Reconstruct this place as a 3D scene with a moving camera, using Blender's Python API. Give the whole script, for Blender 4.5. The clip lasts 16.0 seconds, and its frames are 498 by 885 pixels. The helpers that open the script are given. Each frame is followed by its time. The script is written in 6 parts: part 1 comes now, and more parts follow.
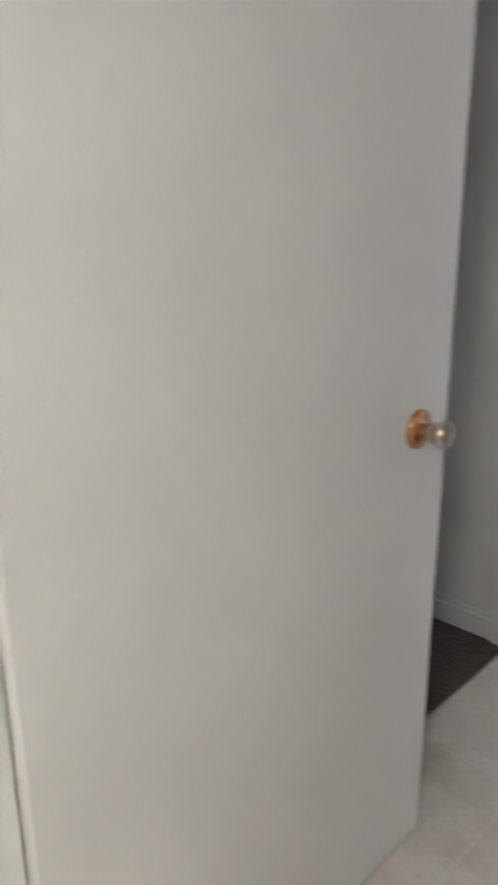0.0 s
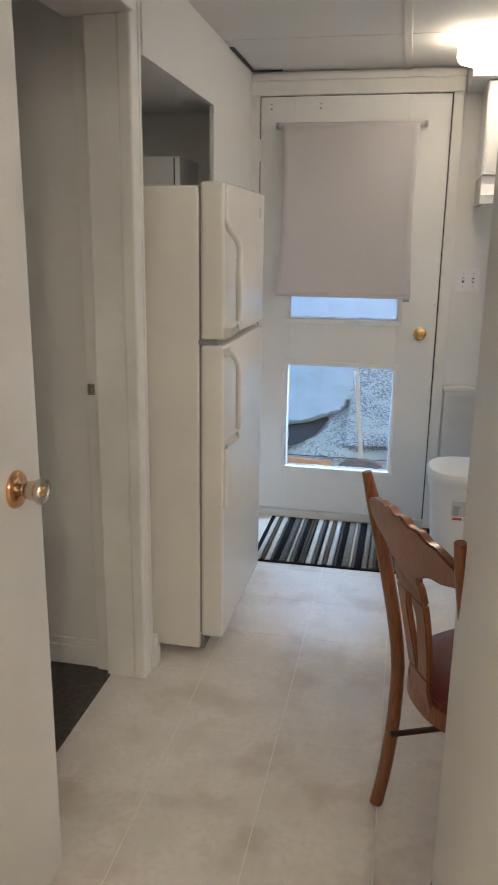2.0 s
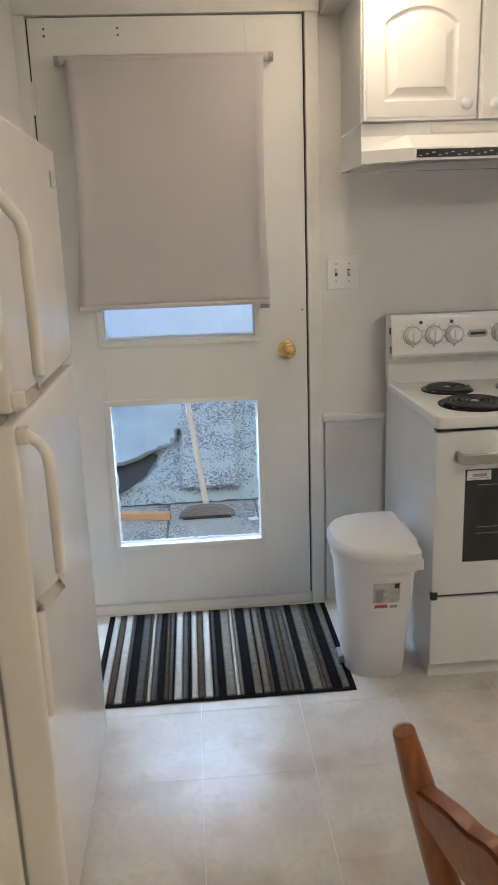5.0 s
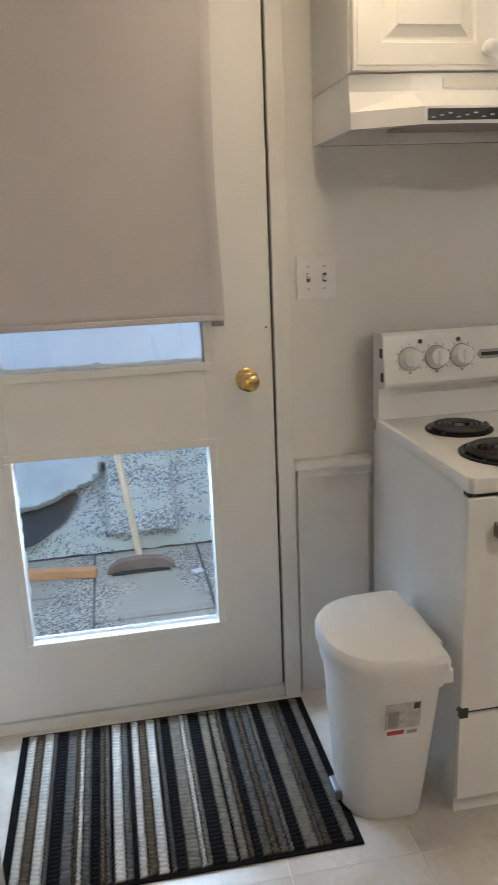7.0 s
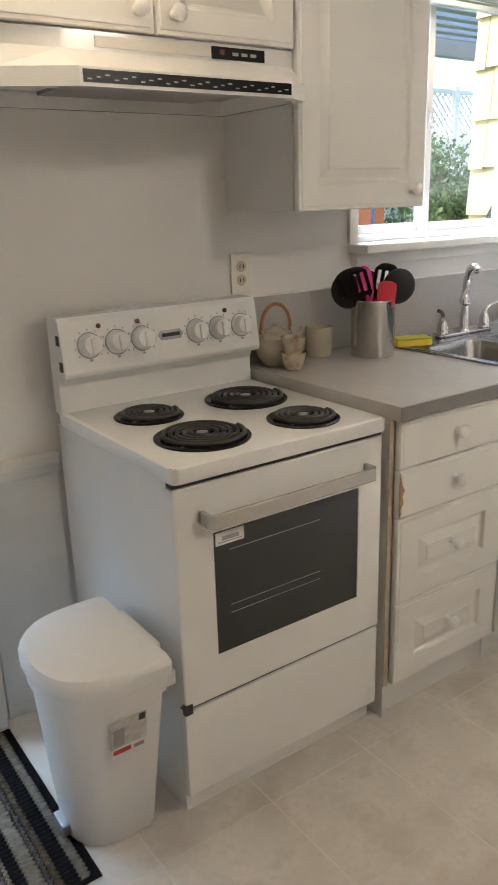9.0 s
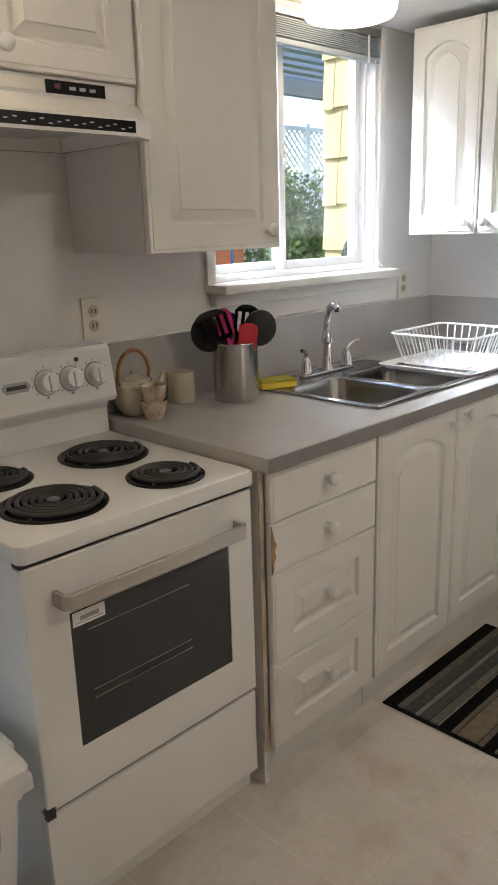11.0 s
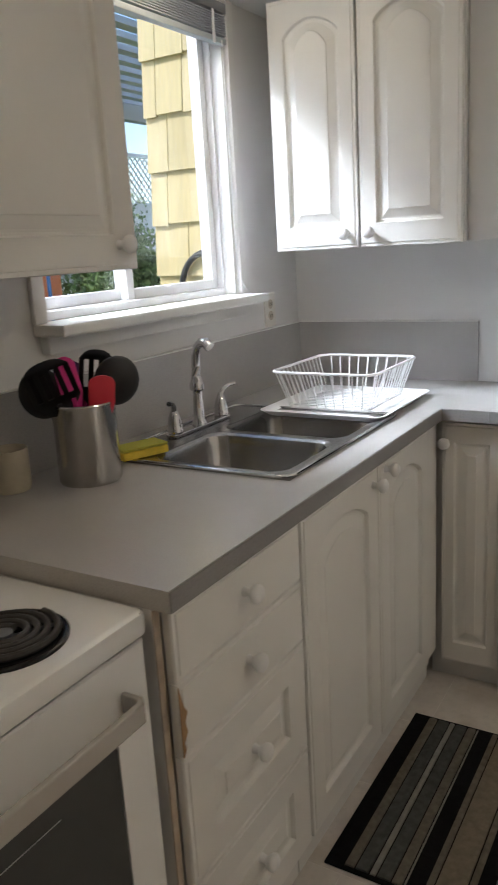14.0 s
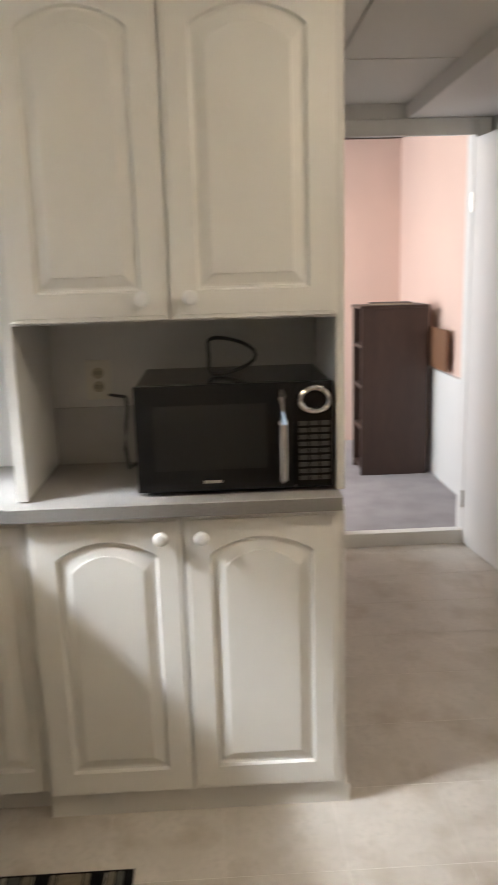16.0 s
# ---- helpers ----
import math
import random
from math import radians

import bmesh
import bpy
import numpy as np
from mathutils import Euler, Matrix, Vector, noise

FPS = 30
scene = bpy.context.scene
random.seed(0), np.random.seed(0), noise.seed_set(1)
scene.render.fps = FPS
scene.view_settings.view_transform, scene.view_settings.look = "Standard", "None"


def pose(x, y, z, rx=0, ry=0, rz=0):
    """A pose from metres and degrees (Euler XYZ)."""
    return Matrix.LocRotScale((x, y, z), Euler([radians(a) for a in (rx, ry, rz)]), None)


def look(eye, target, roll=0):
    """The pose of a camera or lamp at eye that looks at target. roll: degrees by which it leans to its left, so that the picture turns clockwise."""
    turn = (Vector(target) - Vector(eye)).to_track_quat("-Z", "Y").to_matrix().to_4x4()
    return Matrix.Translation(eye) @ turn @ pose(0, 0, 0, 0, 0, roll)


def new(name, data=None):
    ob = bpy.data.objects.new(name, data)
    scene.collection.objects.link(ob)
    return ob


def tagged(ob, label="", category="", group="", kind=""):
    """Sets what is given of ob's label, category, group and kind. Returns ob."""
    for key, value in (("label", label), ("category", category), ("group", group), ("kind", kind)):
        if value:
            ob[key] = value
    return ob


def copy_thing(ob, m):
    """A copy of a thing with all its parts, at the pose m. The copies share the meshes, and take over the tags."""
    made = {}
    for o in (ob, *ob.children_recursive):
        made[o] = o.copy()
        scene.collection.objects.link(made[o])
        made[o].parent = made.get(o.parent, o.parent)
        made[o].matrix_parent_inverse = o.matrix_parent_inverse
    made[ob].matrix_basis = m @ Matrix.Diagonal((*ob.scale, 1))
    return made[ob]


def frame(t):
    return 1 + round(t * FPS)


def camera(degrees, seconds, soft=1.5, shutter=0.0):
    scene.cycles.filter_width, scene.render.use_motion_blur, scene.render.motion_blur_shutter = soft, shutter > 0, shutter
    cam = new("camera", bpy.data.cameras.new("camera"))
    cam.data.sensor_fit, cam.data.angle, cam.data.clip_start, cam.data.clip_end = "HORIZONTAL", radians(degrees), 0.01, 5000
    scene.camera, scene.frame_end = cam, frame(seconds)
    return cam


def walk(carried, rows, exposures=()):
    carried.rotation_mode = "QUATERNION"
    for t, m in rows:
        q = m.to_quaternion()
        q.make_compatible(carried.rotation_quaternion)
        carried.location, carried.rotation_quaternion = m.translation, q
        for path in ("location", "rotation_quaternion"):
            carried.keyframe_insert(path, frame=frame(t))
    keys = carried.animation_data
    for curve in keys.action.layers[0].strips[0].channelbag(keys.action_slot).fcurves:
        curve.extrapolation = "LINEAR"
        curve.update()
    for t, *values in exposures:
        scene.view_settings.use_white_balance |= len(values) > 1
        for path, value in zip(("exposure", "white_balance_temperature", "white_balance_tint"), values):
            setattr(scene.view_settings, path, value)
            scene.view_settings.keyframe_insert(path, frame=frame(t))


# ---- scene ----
cam = camera(36.1, 16.0, soft=1.2, shutter=0.35)
METRES, EYE, TILT, LEAN, TURN = 3.6, 1.38, 0.0, 0.0, 25.5
ROWS = [
    (0.0, 0.0126, 0.0134, -0.0055, 18.6, -17.5, 0.46),
    (0.5, 0.0, 0.0, 0.0, -0.5, -17.76, 1.55),
    (1.0, -0.0184, -0.0261, 0.002, -9.41, -16.91, 1.07),
    (1.5, -0.0072, -0.0286, 0.0173, -11.51, -14.92, -1.1),
    (2.0, 0.0006, -0.0198, 0.0152, -13.94, -14.75, -0.75),
    (2.5, -0.0209, 0.0108, 0.0185, -18.45, -13.67, 0.98),
    (3.0, -0.0259, 0.0517, 0.0088, -23.02, -14.15, 1.96),
    (3.5, -0.0023, 0.1089, 0.0074, -23.62, -14.97, 1.39),
    (4.0, 0.0216, 0.1649, 0.0045, -26.3, -14.59, 1.37),
    (6.5, 0.128, 0.4502, 0.0023, -32.69, -15.27, 2.3),
    (7.0, 0.146, 0.4706, 0.0017, -36.1, -15.15, 2.34),
    (7.5, 0.1472, 0.5004, 0.0063, -43.96, -14.56, 3.16),
    (8.0, 0.1486, 0.5158, 0.002, -51.36, -14.94, 3.37),
    (8.5, 0.1533, 0.5181, -0.0022, -57.55, -16.77, 2.61),
    (9.0, 0.1717, 0.5074, 0.0, -60.93, -17.56, 1.68),
    (9.5, 0.1816, 0.4988, -0.0009, -61.67, -17.45, 1.59),
    (10.0, 0.1863, 0.5036, 0.0033, -65.78, -17.11, 1.58),
    (12.5, 0.2789, 0.5431, 0.0097, -76.58, -13.73, 2.2),
    (13.0, 0.3081, 0.5616, 0.011, -80.82, -13.46, 2.65),
    (13.5, 0.3353, 0.5934, 0.0078, -82.84, -13.08, 3.29),
    (14.0, 0.3666, 0.5944, -0.0011, -84.78, -14.24, 3.34),
    (14.5, 0.4027, 0.5742, 0.0086, -88.23, -13.48, 3.47),
    (15.0, 0.4174, 0.5632, 0.0089, -93.68, -12.79, 3.24),
    (15.5, 0.4299, 0.5573, 0.0185, -103.89, -12.74, 2.41),
    (16.0, 0.4404, 0.5547, 0.0196, -118.2, -12.57, 1.65),
]
LIGHT = [
    (0.0, 3.0, 4700, 10), (0.5, 3.0, 4400, 10), (1.0, 3.1, 5000, 10), (1.5, 3.1, 5300, 10), (3.5, 3.1, 5500, 10), (4.0, 3.15, 5600, 10),
    (6.5, 3.0, 5850, 10), (7.5, 3.1, 6000, 10), (8.0, 3.2, 6000, 10), (9.0, 3.15, 5950, 10), (10.0, 3.0, 5900, 10), (12.5, 2.45, 5950, 10), (14.0, 2.25, 5950, 10), (14.5, 2.2, 6050, 10), (15.0, 2.25, 6300, 10), (15.5, 2.45, 6400, 10), (16.0, 2.65, 6450, 10),
]
walk(cam, [(t, pose(0, 0, EYE, TILT, LEAN, TURN) @ pose(METRES * x, METRES * y, METRES * z, 90 + pitch, roll, yaw)) for t, x, y, z, yaw, pitch, roll in ROWS], LIGHT)

# ---- world, sun, exposure ----
world = bpy.data.worlds.new("sky")
scene.world = world
world.use_nodes = True
_sky = world.node_tree.nodes.new("ShaderNodeTexSky")
_sky.sky_type, _sky.sun_disc = "NISHITA", False
SUN_WAY = Vector((0.8, -0.7, -0.9)).normalized()
_sky.sun_elevation = math.asin(-SUN_WAY.z)
_sky.sun_rotation = math.atan2(-SUN_WAY.x, -SUN_WAY.y)
_bg = world.node_tree.nodes["Background"]
_bg.inputs["Strength"].default_value = 0.06
world.node_tree.links.new(_sky.outputs[0], _bg.inputs["Color"])
sun = new("sun", bpy.data.lights.new("sun", "SUN"))
sun.data.energy, sun.data.angle, sun.data.color = 0.8, radians(1.0), (1.0, 0.95, 0.87)
sun.matrix_world = look((0, 0, 12), Vector((0, 0, 12)) + SUN_WAY)


# daylight in the opening of the far room's window
day = new("window_daylight", bpy.data.lights.new("window_daylight", "AREA"))
day.data.shape, day.data.size, day.data.size_y = "RECTANGLE", 1.3, 1.2
day.data.energy, day.data.color = 14.0, (0.86, 0.93, 1.0)
day.matrix_world = look((5.65, 3.93, 1.5), (5.65, 2.0, 1.2))


# added lamp floating outdoors, in place of sky light through the sink window
fill_win = new("sink_window_fill", bpy.data.lights.new("sink_window_fill", "AREA"))
fill_win.data.shape, fill_win.data.size, fill_win.data.size_y = "RECTANGLE", 0.90, 0.25
fill_win.data.energy, fill_win.data.color = 7.0, (0.93, 0.96, 1.0)
fill_win.data.spread = radians(70)
fill_win.matrix_world = look((1.26, 5.70, 3.55), (2.45, 2.80, 0.65))
# added lamp hidden behind the outer door's rail, in place of sky light
fill_door = new("door_fill", bpy.data.lights.new("door_fill", "AREA"))
fill_door.data.shape, fill_door.data.size, fill_door.data.size_y = "RECTANGLE", 0.50, 0.12
fill_door.data.energy, fill_door.data.color = 1.8, (0.60, 0.80, 1.0)
fill_door.matrix_world = look((-0.276, 3.93, 0.94), (-0.276, 3.1, 0.30))


# ---- building helpers ----
BASE = {}


def thing(name, x, y, z, label, category, group="", kind=""):
    """An Empty at the foot of a thing, whose parts are built in world metres."""
    ob = new(name)
    ob.location = (x, y, z)
    ob.empty_display_size = 0.05
    BASE[ob.name] = Vector((x, y, z))
    return tagged(ob, label, category, group, kind)


def part(name, bm, material, parent=None, label="", smooth=False):
    """One mesh object out of a bmesh in world metres, under a thing or a part."""
    base = BASE[parent.name] if parent else Vector((0, 0, 0))
    bmesh.ops.translate(bm, verts=bm.verts, vec=-base)
    me = bpy.data.meshes.new(name)
    bm.to_mesh(me)
    bm.free()
    me.materials.append(material)
    if smooth:
        me.polygons.foreach_set("use_smooth", [True] * len(me.polygons))
        me.set_sharp_from_angle(angle=radians(40))
    ob = new(name, me)
    if parent:
        ob.parent = parent
    BASE[ob.name] = base
    return tagged(ob, label)


def solo(name, bm, material, label, category, group="", kind="", smooth=False):
    """A thing that is a single mesh, with its origin at its foot."""
    lo = Vector([min(v.co[i] for v in bm.verts) for i in range(3)])
    hi = Vector([max(v.co[i] for v in bm.verts) for i in range(3)])
    foot = Vector(((lo.x + hi.x) / 2, (lo.y + hi.y) / 2, lo.z))
    bmesh.ops.translate(bm, verts=bm.verts, vec=-foot)
    ob = part(name, bm, material, None, "", smooth)
    ob.location = foot
    BASE[ob.name] = foot
    return tagged(ob, label, category, group, kind)


def box(x0, x1, y0, y1, z0, z1, bevel=0.0, seg=2):
    bm = bmesh.new()
    bmesh.ops.create_cube(bm, size=1)
    for v in bm.verts:
        v.co = Vector((x0 + (v.co.x + 0.5) * (x1 - x0), y0 + (v.co.y + 0.5) * (y1 - y0), z0 + (v.co.z + 0.5) * (z1 - z0)))
    if bevel:
        bmesh.ops.bevel(bm, geom=bm.edges[:], offset=bevel, segments=seg, profile=0.6, affect="EDGES")
    return bm


def plus(a, *more):
    """Joins bmeshes into the first."""
    for b in more:
        me = bpy.data.meshes.new("tmp")
        b.to_mesh(me)
        b.free()
        a.from_mesh(me)
        bpy.data.meshes.remove(me)
    return a


def moved(bm, m):
    bmesh.ops.transform(bm, matrix=m, verts=bm.verts)
    return bm


def lathe(profile, x=0, y=0, z=0, n=28, close=False):
    """Turns a list of (radius, height) about the vertical axis."""
    bm = bmesh.new()
    rings = []
    for r, h in profile:
        rings.append([bm.verts.new((x + r * math.cos(2 * math.pi * k / n), y + r * math.sin(2 * math.pi * k / n), z + h)) for k in range(n)])
    for a, b in zip(rings, rings[1:]):
        for k in range(n):
            bm.faces.new((a[k], a[(k + 1) % n], b[(k + 1) % n], b[k]))
    if profile[0][0] > 0.0005:
        bm.faces.new(rings[0][::-1])
    if profile[-1][0] > 0.0005:
        bm.faces.new(rings[-1])
    bmesh.ops.remove_doubles(bm, verts=bm.verts, dist=1e-5)
    bmesh.ops.recalc_face_normals(bm, faces=bm.faces)
    return bm


def tube(points, r, n=8, closed=False, cap=True):
    """A round bar along points; r is one radius or a list."""
    pts = [Vector(p) for p in points]
    bm = bmesh.new()
    rings, m = [], len(pts)
    steep = not closed and all(abs(b.z - a.z) > 0.8 * (b - a).length for a, b in zip(pts, pts[1:]))
    ref = Vector((0, 1, 0)) if steep else Vector((0, 0, 1))
    for i, p in enumerate(pts):
        if closed:
            d = pts[(i + 1) % m] - pts[i - 1]
        else:
            d = pts[min(i + 1, m - 1)] - pts[max(i - 1, 0)]
        d.normalize()
        side = d.cross(ref)
        if side.length < 0.05:
            side = d.cross(Vector((1, 0, 0)))
        side.normalize()
        up = side.cross(d)
        rad = r[i] if isinstance(r, (list, tuple)) else r
        rings.append([bm.verts.new(p + rad * (math.cos(2 * math.pi * k / n) * side + math.sin(2 * math.pi * k / n) * up)) for k in range(n)])
    for i in range(m if closed else m - 1):
        a, b = rings[i], rings[(i + 1) % m]
        for k in range(n):
            bm.faces.new((a[k], a[(k + 1) % n], b[(k + 1) % n], b[k]))
    if not closed and cap:
        bm.faces.new(rings[0][::-1])
        bm.faces.new(rings[-1])
    bmesh.ops.recalc_face_normals(bm, faces=bm.faces)
    return bm


def prism(outline, axis, a, b, bevel=0.0):
    """An outline of (u, v) drawn out from a to b along an axis; u, v are the other two axes in order."""
    bm = bmesh.new()

    def at(u, v, w):
        return (w, u, v) if axis == "x" else (u, w, v) if axis == "y" else (u, v, w)
    lo = [bm.verts.new(at(u, v, a)) for u, v in outline]
    hi = [bm.verts.new(at(u, v, b)) for u, v in outline]
    k = len(outline)
    bm.faces.new(lo)
    bm.faces.new(hi[::-1])
    for i in range(k):
        bm.faces.new((lo[i], hi[i], hi[(i + 1) % k], lo[(i + 1) % k]))
    bmesh.ops.recalc_face_normals(bm, faces=bm.faces)
    if bevel:
        bmesh.ops.bevel(bm, geom=bm.edges[:], offset=bevel, segments=2, profile=0.6, affect="EDGES")
    return bm


def pierced(x0, x1, z0, z1, a0, a1, b0, b1, y0, y1):
    """An upright plate across y with one rectangular opening a0..a1, b0..b1 and eased outer edges."""
    bm = bmesh.new()
    outer, e = [(x0, z0), (x1, z0), (x1, z1), (x0, z1)], 0.003
    eased = [(x0 + e, z0 + e), (x1 - e, z0 + e), (x1 - e, z1 - e), (x0 + e, z1 - e)]
    inner = [(a0, b0), (a1, b0), (a1, b1), (a0, b1)]
    rings = [[bm.verts.new((u, y, v)) for u, v in o] for o, y in ((inner, y1), (outer, y1), (outer, y0 + e), (eased, y0), (inner, y0))]
    for p, q in zip(rings, rings[1:] + rings[:1]):
        for i in range(4):
            bm.faces.new((p[i], p[(i + 1) % 4], q[(i + 1) % 4], q[i]))
    bmesh.ops.recalc_face_normals(bm, faces=bm.faces)
    return bm


def arc(cx, cy, r, a0, a1, n):
    return [(cx + r * math.cos(radians(a0 + (a1 - a0) * k / n)), cy + r * math.sin(radians(a0 + (a1 - a0) * k / n))) for k in range(n + 1)]


def rounded(x0, x1, y0, y1, r, n=5):
    return arc(x1 - r, y1 - r, r, 0, 90, n) + arc(x0 + r, y1 - r, r, 90, 180, n) + arc(x0 + r, y0 + r, r, 180, 270, n) + arc(x1 - r, y0 + r, r, 270, 360, n)


# ---- materials ----
def mat(name, color, rough=0.5, metal=0.0, vary=0.06, scale=3.0, grain=0.0, grain_scale=220.0, bump=0.05, bump_scale=160.0, dirt=0.0, dirt_color=(0.25, 0.22, 0.18), dirt_scale=1.4, coat=0.0, stretch=(1, 1, 1), island=0.0):
    m = bpy.data.materials.new(name)
    m.use_nodes = True
    nt = m.node_tree
    N, L = nt.nodes, nt.links
    bsdf = N["Principled BSDF"]
    bsdf.inputs["Roughness"].default_value = rough
    bsdf.inputs["Metallic"].default_value = metal
    bsdf.inputs["Coat Weight"].default_value = coat
    co = N.new("ShaderNodeTexCoord")
    geo = N.new("ShaderNodeNewGeometry")
    mp = N.new("ShaderNodeMapping")
    mp.inputs["Scale"].default_value = stretch
    L.new(geo.outputs["Position"], mp.inputs["Vector"])

    def noise_at(sc, det=4.0):
        n = N.new("ShaderNodeTexNoise")
        n.inputs["Scale"].default_value = sc
        n.inputs["Detail"].default_value = det
        L.new(mp.outputs[0], n.inputs["Vector"])
        return n

    def mix(a, b, fac, blend="MIX"):
        x = N.new("ShaderNodeMix")
        x.data_type, x.blend_type = "RGBA", blend
        for s, v in ((x.inputs[0], fac), (x.inputs[6], a), (x.inputs[7], b)):
            if isinstance(v, (int, float)):
                s.default_value = v
            elif isinstance(v, tuple):
                s.default_value = (*v, 1) if len(v) == 3 else v
            else:
                L.new(v, s)
        return x.outputs[2]

    def ramp(src, lo, hi):
        r = N.new("ShaderNodeMapRange")
        r.inputs[1].default_value, r.inputs[2].default_value = lo, hi
        L.new(src, r.inputs[0])
        return r.outputs[0]
    dark = tuple(c * (1 - vary) for c in color)
    light = tuple(min(1, c * (1 + vary)) for c in color)
    c = mix(dark, light, ramp(noise_at(scale).outputs[0], 0.3, 0.7))
    if grain:
        g = noise_at(grain_scale, 2.0)
        c = mix(c, tuple(x * (1 - grain) for x in color), ramp(g.outputs[0], 0.45, 0.7))
    if dirt:
        d = noise_at(dirt_scale, 8.0)
        c = mix(c, dirt_color, mix((0, 0, 0), (dirt, dirt, dirt), ramp(d.outputs[0], 0.5, 0.75)))
    if island:
        o = N.new("ShaderNodeObjectInfo")
        r = N.new("ShaderNodeMapRange")
        r.inputs[3].default_value, r.inputs[4].default_value = 1 - island, 1 + island
        L.new(o.outputs["Random"], r.inputs[0])
        cc = N.new("ShaderNodeCombineColor")
        for k in range(3):
            L.new(r.outputs[0], cc.inputs[k])
        c = mix(c, cc.outputs[0], 1.0, "MULTIPLY")
    L.new(c, bsdf.inputs["Base Color"])
    rv = N.new("ShaderNodeMapRange")
    rv.inputs[3].default_value, rv.inputs[4].default_value = max(0.02, rough * 0.85), min(1, rough * 1.15)
    L.new(noise_at(scale * 4).outputs[0], rv.inputs[0])
    L.new(rv.outputs[0], bsdf.inputs["Roughness"])
    if bump:
        b = N.new("ShaderNodeBump")
        b.inputs["Strength"].default_value = bump
        b.inputs["Distance"].default_value = 0.004
        L.new(noise_at(bump_scale, 3.0).outputs[0], b.inputs["Height"])
        L.new(b.outputs[0], bsdf.inputs["Normal"])
    return m


def glow(name, color, strength):
    m = bpy.data.materials.new(name)
    m.use_nodes = True
    b = m.node_tree.nodes["Principled BSDF"]
    b.inputs["Base Color"].default_value = (0.9, 0.88, 0.84, 1)
    b.inputs["Emission Color"].default_value = (*color, 1)
    b.inputs["Emission Strength"].default_value = strength
    return m


def glass(name, tint=(1, 1, 1), rough=0.0):
    m = bpy.data.materials.new(name)
    m.use_nodes = True
    b = m.node_tree.nodes["Principled BSDF"]
    b.inputs["Base Color"].default_value = (*tint, 1)
    b.inputs["Transmission Weight"].default_value = 1.0
    b.inputs["Roughness"].default_value = rough
    b.inputs["IOR"].default_value = 1.45
    return m


M_WALL = mat("wall_paint", (0.74, 0.73, 0.71), 0.6, vary=0.03, scale=1.2, bump=0.12, bump_scale=260, dirt=0.06)
M_CEIL = mat("ceiling_panel_paint", (0.72, 0.71, 0.68), 0.8, vary=0.03, scale=1.0, bump=0.15, bump_scale=90)
M_TRIM = mat("trim_paint", (0.76, 0.75, 0.72), 0.42, vary=0.04, scale=2.0, bump=0.08, bump_scale=70, dirt=0.15, dirt_scale=5)
M_DOOR = mat("door_paint", (0.77, 0.765, 0.745), 0.42, vary=0.03, scale=1.5, bump=0.05, bump_scale=120, dirt=0.06)
M_SLAB = mat("flush_door_paint", (0.74, 0.72, 0.70), 0.5, vary=0.03, scale=1.5, bump=0.10, bump_scale=300)
M_CAB = mat("white_cabinet_foil", (0.76, 0.75, 0.72), 0.38, vary=0.025, scale=2.0, bump=0.02, dirt=0.05, dirt_scale=3)
M_CASE = mat("cabinet_melamine", (0.70, 0.69, 0.67), 0.5, vary=0.03, bump=0.02)
M_BROWN = mat("bare_fibreboard", (0.36, 0.22, 0.10), 0.8, vary=0.2, scale=40, bump=0.3)
M_TANEDGE = mat("mottled_tan_edge", (0.46, 0.38, 0.29), 0.7, vary=0.2, scale=30, dirt=0.6, dirt_color=(0.62, 0.60, 0.56), dirt_scale=9)
M_COUNT = mat("grey_laminate", (0.47, 0.455, 0.44), 0.25, vary=0.05, scale=5, grain=0.12, grain_scale=420, bump=0.03, bump_scale=300)
M_FLOOR = mat("vinyl_floor", (0.65, 0.605, 0.555), 0.30, vary=0.06, scale=9.0, grain=0.07, grain_scale=50, bump=0.06, bump_scale=45, dirt=0.75, dirt_color=(0.44, 0.375, 0.305), dirt_scale=5.5, island=0.02)
M_JOINT = mat("vinyl_joint", (0.74, 0.70, 0.65), 0.6, bump=0.1)
M_ENAMEL = mat("white_enamel", (0.80, 0.80, 0.79), 0.22, vary=0.015, bump=0.01, bump_scale=30, coat=0.4)
M_FRIDGE = mat("fridge_almond_white", (0.74, 0.71, 0.66), 0.24, vary=0.02, bump=0.10, bump_scale=420)
M_GASKET = mat("grey_gasket", (0.22, 0.22, 0.22), 0.7)
M_BLACK = mat("black_enamel", (0.012, 0.012, 0.013), 0.16, vary=0.2, bump=0.01)
M_COIL = mat("burner_coil", (0.035, 0.033, 0.032), 0.5, vary=0.3, scale=30, bump=0.1)
M_CHROME = mat("chrome", (0.62, 0.62, 0.63), 0.08, 1.0, vary=0.03, bump=0.0)
M_STEEL = mat("brushed_steel", (0.52, 0.50, 0.48), 0.17, 1.0, vary=0.10, scale=12, bump=0.02, bump_scale=160, stretch=(1, 1, 0.05))
M_SINK = mat("sink_steel", (0.36, 0.355, 0.35), 0.24, 1.0, vary=0.08, scale=14, bump=0.04, bump_scale=220)
M_BRASS = mat("brass", (0.72, 0.50, 0.20), 0.2, 1.0, vary=0.08, scale=30, bump=0.02)
M_COPPER = mat("copper_toned_brass", (0.62, 0.33, 0.15), 0.2, 1.0, vary=0.1, scale=30, bump=0.02)
M_NICKEL = mat("aged_nickel", (0.62, 0.58, 0.52), 0.25, 1.0, vary=0.08, scale=30, bump=0.02)
M_OVENGLASS = mat("oven_glass", (0.036, 0.040, 0.042), 0.06, vary=0.1, bump=0.0)
M_PLASTIC = mat("white_plastic", (0.78, 0.78, 0.78), 0.36, vary=0.015, bump=0.02)
